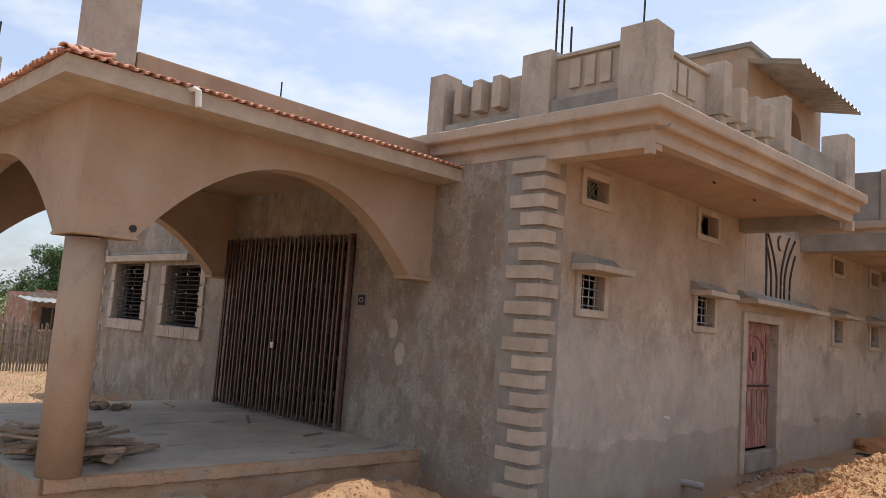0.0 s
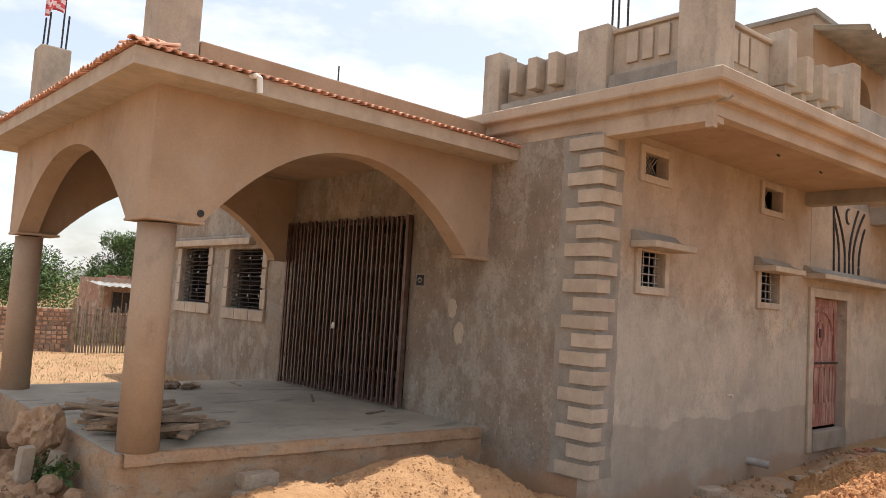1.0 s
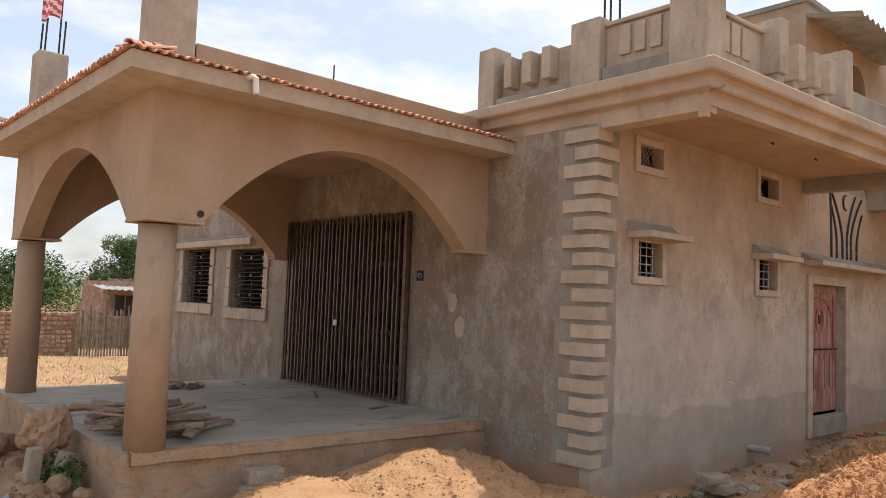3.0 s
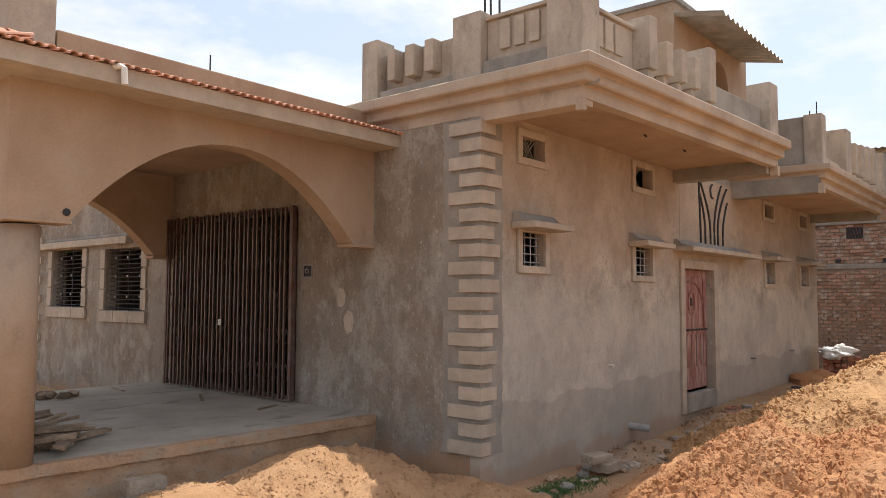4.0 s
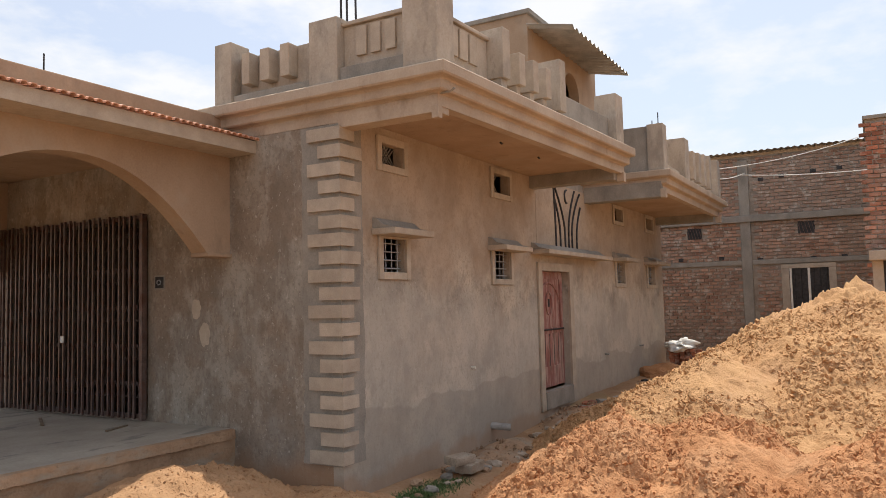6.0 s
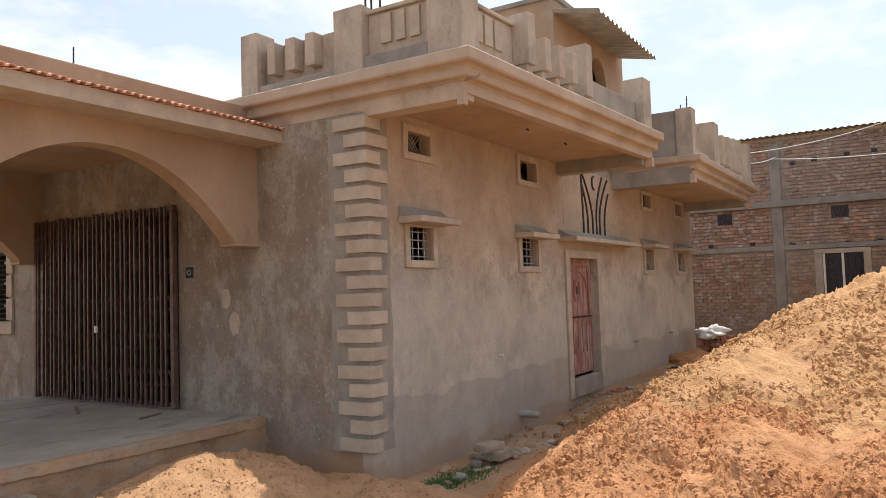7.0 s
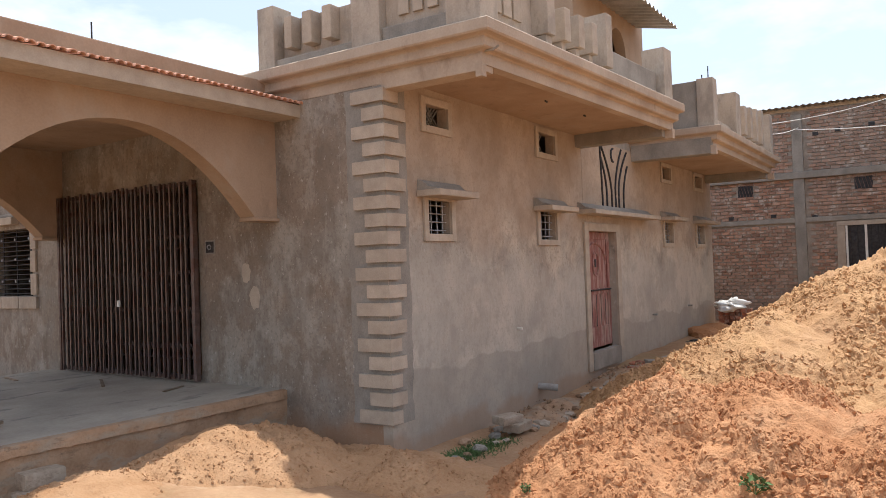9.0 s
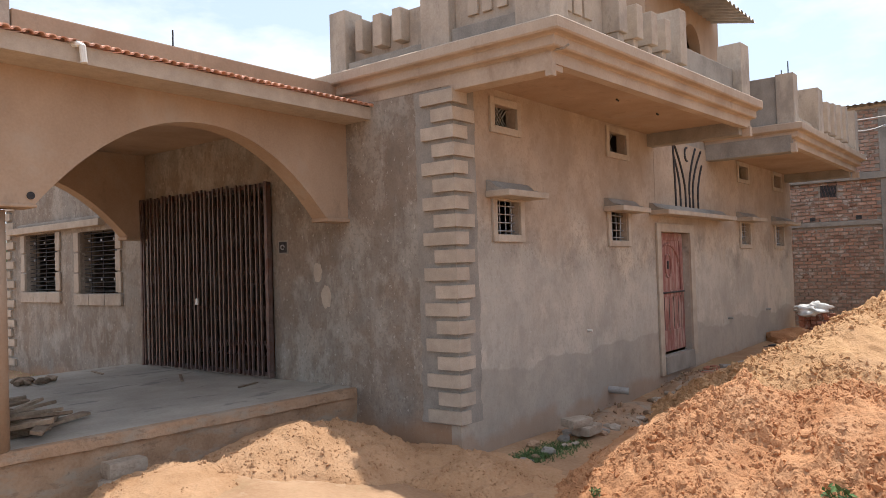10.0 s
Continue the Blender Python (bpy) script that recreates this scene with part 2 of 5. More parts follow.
DOOR_RED = material("faded_red_paint", (0.20, 0.075, 0.062), (0.34, 0.155, 0.13), 8.0, 0.8, 0.4, 60, streak=0.7, extra=red_paint_marks)
GREY_WOOD = material("grey_bamboo", (0.14, 0.115, 0.09), (0.30, 0.26, 0.21), 9.0, 0.85, 0.5, 60, vary=0.3)
WOOD = material("weathered_wood", (0.17, 0.12, 0.08), (0.36, 0.27, 0.19), 9.0, 0.85, 0.5, 60, vary=0.25)
PVC = material("pvc", (0.66, 0.63, 0.57), (0.80, 0.78, 0.73), 6.0, 0.5, 0.05, 60)
GREY_PVC = material("grey_pvc", (0.25, 0.235, 0.215), (0.36, 0.345, 0.32), 8.0, 0.55, 0.1, 60)
TIN = material("corrugated_tin", (0.33, 0.33, 0.31), (0.52, 0.51, 0.48), 4.0, 0.5, 0.15, 50, metal=0.5)
LEAF = material("leaf", (0.045, 0.085, 0.028), (0.12, 0.19, 0.065), 1.5, 0.75, 0.0, 20, vary=0.4)
DRY_GRASS = material("dry_grass", (0.20, 0.19, 0.08), (0.40, 0.35, 0.17), 1.5, 0.85, 0.0, 20, vary=0.3)
BARK = material("bark", (0.10, 0.075, 0.05), (0.22, 0.17, 0.12), 9.0, 0.95, 0.6, 50)
WHITE_SHEET = material("white_sacking", (0.62, 0.62, 0.60), (0.80, 0.80, 0.78), 8.0, 0.7, 0.4, 60)
BLUE_SHEET = material("plastic_sheet", (0.20, 0.215, 0.22), (0.33, 0.345, 0.35), 8.0, 0.6, 0.4, 60)
RED_CLOTH = material("red_cloth", (0.42, 0.05, 0.06), (0.55, 0.09, 0.10), 8.0, 0.9, 0.2, 90)
PINK_CLOTH = material("pink_cloth", (0.62, 0.40, 0.40), (0.75, 0.55, 0.54), 8.0, 0.9, 0.2, 90)


# ---- mesh helpers ----
def part(name, bm, mat, parent=None, label="", smooth=False):
    me = bpy.data.meshes.new(name)
    bmesh.ops.recalc_face_normals(bm, faces=bm.faces)
    bm.to_mesh(me)
    bm.free()
    me.materials.append(mat)
    if smooth:
        me.polygons.foreach_set("use_smooth", [True] * len(me.polygons))
    ob = new(name, me)
    if parent:
        ob.parent = parent
    if label:
        ob["label"] = label
    return ob


def thing(name, label, category, group="", kind=""):
    return tagged(new(name), label, category, group, kind)


def box(lo, hi, bevel=0.0, m=None, bm=None):
    bm = bm or bmesh.new()
    c = [(a + b) / 2 for a, b in zip(lo, hi)]
    s = [abs(b - a) for a, b in zip(lo, hi)]
    made = bmesh.ops.create_cube(bm, size=1, matrix=(m or Matrix()) @ Matrix.Translation(c) @ Matrix.Diagonal((*s, 1)))
    if bevel:
        edges = list({e for v in made["verts"] for e in v.link_edges})
        bmesh.ops.bevel(bm, geom=edges, offset=bevel, segments=2, affect="EDGES", profile=0.6)
    return bm


def rod(a, b, r, r2=None, sides=8, bm=None):
    bm = bm or bmesh.new()
    a, b = Vector(a), Vector(b)
    d = b - a
    m = Matrix.Translation((a + b) / 2) @ d.to_track_quat("Z", "Y").to_matrix().to_4x4()
    bmesh.ops.create_cone(bm, cap_ends=True, segments=sides, radius1=r, radius2=r if r2 is None else r2, depth=d.length, matrix=m)
    return bm


def tube(points, r, sides=8):
    bm = bmesh.new()
    pts = [Vector(p) for p in points]
    rings = []
    for i, p in enumerate(pts):
        d = (pts[min(i + 1, len(pts) - 1)] - pts[max(i - 1, 0)]).normalized()
        q = d.to_track_quat("Z", "Y")
        rings.append([bm.verts.new(p + q @ Vector((math.cos(k * math.tau / sides) * r, math.sin(k * math.tau / sides) * r, 0))) for k in range(sides)])
    for a, b in zip(rings, rings[1:]):
        for k in range(sides):
            bm.faces.new((a[k], a[(k + 1) % sides], b[(k + 1) % sides], b[k]))
    bm.faces.new(rings[0][::-1])
    bm.faces.new(rings[-1])
    return bm


def prism(outline, depth, m):
    """A polygon in local x and z, pushed along local y by depth."""
    bm = bmesh.new()
    a = [bm.verts.new(m @ Vector((x, 0, z))) for x, z in outline]
    b = [bm.verts.new(m @ Vector((x, depth, z))) for x, z in outline]
    bm.faces.new(a)
    bm.faces.new(b[::-1])
    for i in range(len(a)):
        j = (i + 1) % len(a)
        bm.faces.new((a[i], b[i], b[j], a[j]))
    bmesh.ops.triangulate(bm, faces=[f for f in bm.faces if len(f.verts) > 4])
    return bm


def strips(cols, depth, m):
    """A slab standing in local x and z, from columns of (x, low, high), pushed along local y by depth."""
    bm = bmesh.new()
    rows = [[bm.verts.new(m @ Vector(p)) for p in ((x, 0, lo), (x, depth, lo), (x, depth, hi), (x, 0, hi))] for x, lo, hi in cols]
    for a, b in zip(rows, rows[1:]):
        for k in range(4):
            bm.faces.new((a[k], a[(k + 1) % 4], b[(k + 1) % 4], b[k]))
    bm.faces.new(rows[0])
    bm.faces.new(rows[-1])
    return bm


def wall_mesh(s0, s1, z0, z1, thick, holes, m):
    """A wall in local x and z with rectangular openings right through it; local y is its depth."""
    bm = bmesh.new()
    xs = sorted({s0, s1, *[h[0] for h in holes], *[h[1] for h in holes]})
    zs = sorted({z0, z1, *[h[2] for h in holes], *[h[3] for h in holes]})

    def solid(i, j):
        if not (0 <= i < len(xs) - 1 and 0 <= j < len(zs) - 1):
            return False
        x, z = (xs[i] + xs[i + 1]) / 2, (zs[j] + zs[j + 1]) / 2
        return not any(a < x < b and c < z < d for a, b, c, d in holes)

    seen = {}

    def v(i, j, y):
        k = (i, j, y)
        if k not in seen:
            seen[k] = bm.verts.new(m @ Vector((xs[i], y, zs[j])))
        return seen[k]

    for i in range(len(xs) - 1):
        for j in range(len(zs) - 1):
            if not solid(i, j):
                continue
            for y in (0, thick):
                bm.faces.new((v(i, j, y), v(i + 1, j, y), v(i + 1, j + 1, y), v(i, j + 1, y)))
            for di, dj, a, b in ((-1, 0, (i, j), (i, j + 1)), (1, 0, (i + 1, j), (i + 1, j + 1)), (0, -1, (i, j), (i + 1, j)), (0, 1, (i, j + 1), (i + 1, j + 1))):
                if not solid(i + di, j + dj):
                    bm.faces.new((v(*a, 0), v(*b, 0), v(*b, thick), v(*a, thick)))
    return bm


def sweep(profile, path, z=0.0):
    """An open run of a moulding: profile of (out, up) along a plan path whose outside is on its right."""
    bm = bmesh.new()
    pts = [Vector((x, y)) for x, y in path]
    rings = []
    for i, p in enumerate(pts):
        dirs = []
        if i > 0:
            dirs.append((p - pts[i - 1]).normalized())
        if i < len(pts) - 1:
            dirs.append((pts[i + 1] - p).normalized())
        norms = [Vector((d.y, -d.x)) for d in dirs]
        out = sum(norms, Vector((0, 0)))
        out = out / max(out.dot(norms[0]), 1e-6)
        rings.append([bm.verts.new((p.x + out.x * o, p.y + out.y * o, z + u)) for o, u in profile])
    n = len(profile)
    for a, b in zip(rings, rings[1:]):
        for k in range(n):
            bm.faces.new((a[k], a[(k + 1) % n], b[(k + 1) % n], b[k]))
    bm.faces.new(rings[0])
    bm.faces.new(rings[-1][::-1])
    return bm


SIDE = Matrix()                                              # local x along the long side wall
FRONT = Matrix(((0, 1, 0, 0), (1, 0, 0, 0), (0, 0, 1, 0), (0, 0, 0, 1)))  # local x along +y, depth along +x


# ---- ground ----
def ground_height(x, y):
    h = 0.06 + 0.28 * min(1, max(0, (y - 4) / 5)) * (1 if x < 3 else 1)
    h += 0.45 * math.exp(-((x + 6.5) ** 2 + (y + 6) ** 2) / 9)
    h += 0.25 * min(1, max(0, (x - 4) / 4)) * min(1, max(0, (3 - y) / 3))
    h += 0.35 * math.exp(-((x + 2.6) ** 2 + (y - 0.6) ** 2) / 3)
    return h + 0.05 * noise.noise((x * 0.5, y * 0.5, 0)) + 0.02 * noise.noise((x * 2.1, y * 2.1, 3))


def grid_mesh(xs, ys, height):
    me = bpy.data.meshes.new("grid")
    nx, ny = len(xs), len(ys)
    verts = [(x, y, height(x, y)) for y in ys for x in xs]
    faces = [(j * nx + i, j * nx + i + 1, (j + 1) * nx + i + 1, (j + 1) * nx + i) for j in range(ny - 1) for i in range(nx - 1)]
    me.from_pydata(verts, [], faces)
    me.polygons.foreach_set("use_smooth", [True] * len(me.polygons))
    return me


def steps(a, b, near_a, near_b, fine, growth=1.25):
    mid = list(np.arange(near_a, near_b, fine))
    right, d = [near_b], fine
    while right[-1] < b:
        d *= growth
        right.append(right[-1] + d)
    left, d = [near_a], fine
    while left[-1] > a:
        d *= growth
        left.append(left[-1] - d)
    return [float(v) for v in left[:0:-1] + mid + right]


me = grid_mesh(steps(-1800, 1800, -9, 16, 0.14), steps(-1800, 1800, -9, 18, 0.14), ground_height)
me.materials.append(EARTH)
tagged(new("ground", me), "uneven sandy brown earth with sparse dry grass", "ground", kind="structure")


# ---- house ----
house = thing("house", "unfinished single-storey house in bare brown cement plaster with balcony slab", "house")
vents = [(0.685, 1.33), (3.62, 4.36), (9.60, 10.37), (12.18, 13.0)]
wins = [(0.68, 1.34), (3.585, 4.33), (9.62, 10.39), (12.2, 13.03)]
vent_z = [(3.69, 4.105), (3.69, 4.155), (3.75, 4.19), (3.74, 4.19)]
win_z = [2.43, 2.39, 2.375, 2.36]
holes = [(a + 0.09, b - 0.09, lo + 0.08, hi - 0.07) for (a, b), (lo, hi) in zip(vents, vent_z)] + [(a + 0.09, b - 0.09, lo + 0.09, 2.92) for (a, b), lo in zip(wins, win_z)]
DOOR = (5.46, 6.75, 0.50, 2.64)
holes.append(DOOR)
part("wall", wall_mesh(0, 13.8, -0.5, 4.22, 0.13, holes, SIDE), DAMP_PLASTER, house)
GATE = (3.05, 6.02, 0.80, 3.30)
LW = [(7.06, 8.33, 1.89, 2.97), (9.21, 10.50, 1.93, 3.02)]
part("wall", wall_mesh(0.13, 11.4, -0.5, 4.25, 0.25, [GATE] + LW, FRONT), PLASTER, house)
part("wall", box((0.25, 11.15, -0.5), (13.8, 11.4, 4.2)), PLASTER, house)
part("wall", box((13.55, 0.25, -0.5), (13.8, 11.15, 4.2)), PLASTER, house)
part("roof_slab", box((0.01, 0.01, 4.22), (13.79, 11.39, 4.36)), GREY, house)

# balcony slabs over the side wall
S1 = [(0.0, 2.0), (0.0, -1.24), (5.35, -1.53)]
S2 = [(7.9, 0.02), (7.9, -1.52), (13.6, -1.52), (13.6, 0.02)]


def flat(plan, z0, z1):
    bm = bmesh.new()
    a = [bm.verts.new((x, y, z0)) for x, y in plan]
    b = [bm.verts.new((x, y, z1)) for x, y in plan]
    bm.faces.new(a)
    bm.faces.new(b)
    for i in range(len(a)):
        j = (i + 1) % len(a)
        bm.faces.new((a[i], a[j], b[j], b[i]))
    return bm


part("balcony_slab", flat([(0.01, -0.003), (0.01, -1.23), (5.34, -1.52), (5.34, -0.003)], 4.20, 4.40), SMOOTH, house)
part("balcony_slab", flat([(7.91, -0.003), (7.91, -1.51), (13.59, -1.51), (13.59, -0.003)], 4.20, 4.40), SMOOTH, house)
CORNICE = [(0.006, 0.0), (0.006, 0.115), (0.03, 0.13), (0.085, 0.135), (0.10, 0.15), (0.10, 0.235), (0.12, 0.25), (0.185, 0.258), (0.20, 0.275), (0.20, 0.375), (0.185, 0.39), (0.0, 0.41), (-0.12, 0.41), (-0.12, 0.0)]
part("cornice", sweep(CORNICE, S1, 4.11), CORNICE_PLASTER, house, "stepped plaster cornice")
part("cornice", sweep(CORNICE, S2, 4.13), CORNICE_PLASTER, house, "stepped plaster cornice")
part("beam", box((-0.010, -1.24, 4.045), (0.22, -0.002, 4.22), 0.006), CORNICE_PLASTER, house)
part("beam", box((5.10, -1.44, 4.0), (5.33, -0.002, 4.22), 0.008), GREY, house)
part("beam", box((7.792, -1.52, 4.02), (8.10, -0.002, 4.32), 0.008), GREY, house)
part("beam", box((13.3, -1.44, 4.0), (13.5, -0.002, 4.22), 0.008), GREY, house)
part("drip_stub", tube([(0.03, -1.22, 4.24), (0.03, -1.36, 4.23), (0.03, -1.42, 4.26)], 0.012), GREY, house, "bent steel stub")
part("corner_drop", box((-0.012, -1.252, 3.985), (0.07, -1.17, 4.12), 0.008), CORNICE_PLASTER, house)
part("corner_drop", box((5.24, -1.56, 3.98), (5.355, -1.44, 4.13), 0.008), CORNICE_PLASTER, house)
part("corner_drop", box((7.785, -1.60, 4.00), (7.90, -1.50, 4.17), 0.008), CORNICE_PLASTER, house)
part("corner_drop", box((13.48, -1.60, 3.98), (13.605, -1.46, 4.13), 0.008), CORNICE_PLASTER, house)
for x in (2.35, 3.6):
    part("hook", tube([(x, -0.8, 4.22), (x, -0.8, 4.19), (x + 0.05, -0.8, 4.185)], 0.012), IRON_AND_SHADE, house, "steel hook in the soffit")

# corner quoins, long and short by turns
rows_n = 19
for corner_y, flip in ((0.0, 1), (11.4, -1)):
    for k in range(rows_n):
        z = 0.48 + k * 0.1915
        a, b = (0.41, 0.11 + 0.005 * k) if k % 2 == 0 else (0.26, 0.19 + 0.008 * k)
        if flip == 1:
            bm = flat([(-0.045, -0.045), (b + 0.02, -0.045), (b + 0.02, -0.002), (-0.002, -0.002), (-0.002, a), (-0.045, a)], z, z + 0.138)
        else:
            bm = flat([(-0.045, corner_y + 0.045), (-0.045, corner_y - a), (-0.002, corner_y - a), (-0.002, corner_y + 0.002), (b, corner_y + 0.002), (b, corner_y + 0.045)], z, z + 0.138)
        part("quoin", bm, TRIM, house)

# rough grey cement bands on which the quoins sit, with ragged edges
for axis, width in ((0, 0.40), (1, 0.52)):
    bm = bmesh.new()
    last = None
    for k in range(121):
        z = 0.46 + 3.64 * k / 120
        w = width + 0.035 * noise.noise((z * 2.0, axis * 5, 0)) + 0.03 * noise.noise((z * 9.0, axis * 5, 2))
        pts = [(0.0, -0.004), (w, -0.004), (w, -0.0005)]
        ring = [bm.verts.new((p, q, z) if axis == 0 else (q, p, z)) for p, q in pts]
        if last:
            for j in range(2):
                bm.faces.new((last[j], last[j + 1], ring[j + 1], ring[j]))
        last = ring
    part("cement_band", bm, GREY, house, "rough grey cement band")

# parapet on the front edge
def front_box(name, y0, y1, x0, x1, z0, z1, mat=PARAPET, bevel=0.012):
    return part(name, box((x0, y0, z0), (x1, y1, z1), bevel), mat, house)


front_box("pilaster", 1.49, 1.755, -0.10, 0.20, 4.40, 5.26)
front_box("pilaster", -0.07, 0.318, -0.10, 0.22, 4.52, 5.24)
front_box("pilaster", -1.30, -0.90, -0.10, 0.26, 4.52, 5.28)
front_panel = front_box("parapet_panel", -0.90, -0.07, 0.02, 0.16, 4.52, 5.14)
front_box("parapet_panel", 0.318, 1.49, 0.06, 0.18, 4.52, 5.09)
front_box("parapet_cap", -0.90, -0.07, -0.02, 0.18, 5.14, 5.185)
front_box("parapet_base", -0.90, -0.07, -0.06, 0.02, 4.52, 4.68, GREY)
front_box("parapet_base", 0.318, 1.49, -0.06, 0.06, 4.52, 4.62, GREY)
for y, wide in ((0.606, 0.130), (0.899, 0.140), (1.205, 0.115)):
    front_box("baluster", y, y + wide, -0.10, 0.06, 4.715, 5.085, TRIM)
for a, b in ((-0.389, -0.257), (-0.567, -0.446), (-0.755, -0.631)):
    front_box("raised_panel", a, b, -0.014, 0.02, 4.79, 5.105, TRIM, 0.006).parent = front_panel


# parapet along the side edge, which splays out a little
def edge_y(x):
    return -1.24 - 0.054 * x


def side_box(name, x0, x1, out, back, z0, z1, mat=PARAPET, bevel=0.012):
    m = Matrix.Translation((0, edge_y((x0 + x1) / 2), 0)) @ Matrix.Rotation(-0.054, 4, "Z")
    c = (x0 + x1) / 2
    return part(name, box((x0 - c, -out, z0), (x1 - c, back, z1), bevel, Matrix.Translation((c, 0, 0)) @ m), mat, house)


side_panel = side_box("parapet_panel", 0.26, 1.27, -0.14, 0.26, 4.52, 5.14)
side_box("parapet_cap", 0.26, 1.27, -0.10, 0.28, 5.14, 5.185)
for i in range(3):
    side_box("raised_panel", 0.43 + i * 0.205, 0.595 + i * 0.205, -0.11, 0.14, 4.775, 5.10, TRIM, 0.006).parent = side_panel
side_box("pilaster", 1.27, 1.45, 0.07, 0.28, 4.69, 5.28)
side_box("pilaster_foot", 1.29, 1.43, 0.03, 0.24, 4.52, 4.69)
side_box("parapet_panel", 1.45, 2.85, -0.14, 0.26, 4.52, 4.72)
for x in (1.68, 2.045, 2.41):
    side_box("baluster", x, x + 0.15, 0.07, 0.14, 4.70, 5.09, TRIM)
    side_box("baluster_foot", x + 0.02, x + 0.12, 0.01, 0.13, 4.53, 4.70, TRIM)
side_box("pilaster", 2.83, 3.02, 0.07, 0.28, 4.62, 5.31)
side_box("parapet_panel", 3.02, 4.95, -0.08, 0.20, 4.52, 4.95, GREY)
side_box("pilaster", 4.95, 5.28, 0.05, 0.30, 4.52, 5.33)


def far_box(name, x0, x1, y0, y1, z0, z1, mat=PARAPET, bevel=0.012):
    return part(name, box((x0, y0, z0), (x1, y1, z1), bevel), mat, house)


far_box("parapet_panel", 7.86, 8.04, -1.30, -0.1, 4.53, 5.40, GREY)
far_box("pilaster", 7.82, 8.12, -1.58, -1.28, 4.53, 5.42)
far_box("parapet_panel", 8.20, 13.14, -1.50, -1.36, 4.52, 4.72)
far_box("pilaster", 9.5, 9.9, -1.62, -1.22, 4.52, 5.43)
for i in range(4):
    far_box("baluster", 10.25 + i * 0.60, 10.48 + i * 0.60, -1.63, -1.42, 4.66, 5.27 + 0.06 * i, TRIM)
far_box("pilaster", 13.15, 13.5, -1.62, -1.10, 4.52, 5.52)

# stair room on the roof, with an arched opening and a tin awning
cols = [(5.24, 4.36, 7.02), (6.895, 4.36, 7.02)]
cols += [(7.32 - 0.42 * math.cos(math.pi * i / 18), 6.05 + 0.45 * math.sin(math.pi * i / 18), 7.02) for i in range(19)]
cols += [(7.745, 4.36, 7.02), (8.78, 4.36, 7.02)]
part("stair_room_wall", strips(cols, 0.2, Matrix()), SMOOTH, house)
part("stair_room_sill", box((6.90, 0.02, 4.36), (7.74, 0.18, 5.75)), SMOOTH, house)
part("stair_room_wall", box((5.24, 0.2, 4.36), (5.44, 3.2, 7.02)), SMOOTH, house)
part("stair_room_wall", box((8.58, 0.2, 4.36), (8.78, 3.2, 7.02)), SMOOTH, house)
part("stair_room_wall", box((5.44, 3.0, 4.36), (8.58, 3.2, 7.02)), SMOOTH, house)
part("stair_room_roof", box((5.20, -0.06, 7.02), (8.82, 3.25, 7.10), 0.01), GREY, house)


def corrugated(x0, x1, y0, z0, y1, z1, pitch, depth, thick=0.006):
    bm = bmesh.new()
    n = int((x1 - x0) / pitch * 8)
    rings = []
    for i in range(n + 1):
        x = x0 + (x1 - x0) * i / n
        w = depth * math.cos(math.tau * (x - x0) / pitch)
        rings.append([bm.verts.new((x, y0, z0 + w)), bm.verts.new((x, y1, z1 + w)), bm.verts.new((x, y1, z1 + w + thick)), bm.verts.new((x, y0, z0 + w + thick))])
    for a, b in zip(rings, rings[1:]):
        for k in range(4):
            bm.faces.new((a[k], a[(k + 1) % 4], b[(k + 1) % 4], b[k]))
    bm.faces.new(rings[0])
    bm.faces.new(rings[-1])
    return bm


awning = part("tin_awning", corrugated(5.2, 8.45, -0.82, 6.62, 0.0, 6.80, 0.22, 0.028), TIN)
tagged(awning, "grey corrugated tin awning over the stair room opening", "awning")

# sunshades over windows and door
def sunshade(x0, x1, z, out=0.42):
    ob = thing("sunshade", "thin rough cement sunshade slab over a wall opening", "sunshade", "sunshades")
    part("slab", box((x0, -out, z), (x1, -0.002, z + 0.075), 0.012), TRIM, ob)
    m = Matrix(((0, 1, 0, x0 + 0.02), (-1, 0, 0, 0), (0, 0, 1, z), (0, 0, 0, 1)))
    bm = strips([(0.003, 0.06, 0.20), (0.06, 0.06, 0.185), (0.14, 0.06, 0.115), (0.26, 0.06, 0.085), (out - 0.04, 0.06, 0.073)], x1 - x0 - 0.04, m)
    part("mortar_fillet", bm, GREY, ob, "rough grey mortar fillet")
    return ob


sunshade(0.57, 1.42, 2.93, 0.33)
sunshade(3.50, 4.46, 2.89, 0.31)
sunshade(5.08, 8.48, 2.90, 0.33)
sunshade(9.45, 10.55, 2.93, 0.33)
sunshade(12.0, 13.38, 2.93, 0.33)


def small_window(name, x0, x1, z0, z1, barred):
    w = thing(name, "small square opening with a plain plaster surround" + (" and iron bars" if barred else ""), "window", kind="structure")
    f = 0.085
    part("window_frame", box((x0, -0.035, z0), (x0 + f, -0.001, z1), 0.006), TRIM, w)
    part("window_frame", box((x1 - f, -0.035, z0), (x1, -0.001, z1), 0.006), TRIM, w)
    part("window_frame", box((x0 + f, -0.035, z1 - f), (x1 - f, -0.001, z1), 0.006), TRIM, w)
    part("window_frame", box((x0 + f, -0.035, z0), (x1 - f, -0.001, z0 + f), 0.006), TRIM, w)
    if barred:
        for i in range(4):
            x = x0 + f + (x1 - x0 - 2 * f) * (i + 0.5) / 4
            part("bar", rod((x, 0.07, z0 + f - 0.02), (x, 0.07, z1 - f + 0.04), 0.008), STEEL, w)
        for i in range(4):
            z = z0 + f + (z1 - z0 - 2 * f) * (i + 0.5) / 4
            part("bar", rod((x0 + f - 0.02, 0.06, z), (x1 - f + 0.02, 0.06, z), 0.008), STEEL, w)
    return w


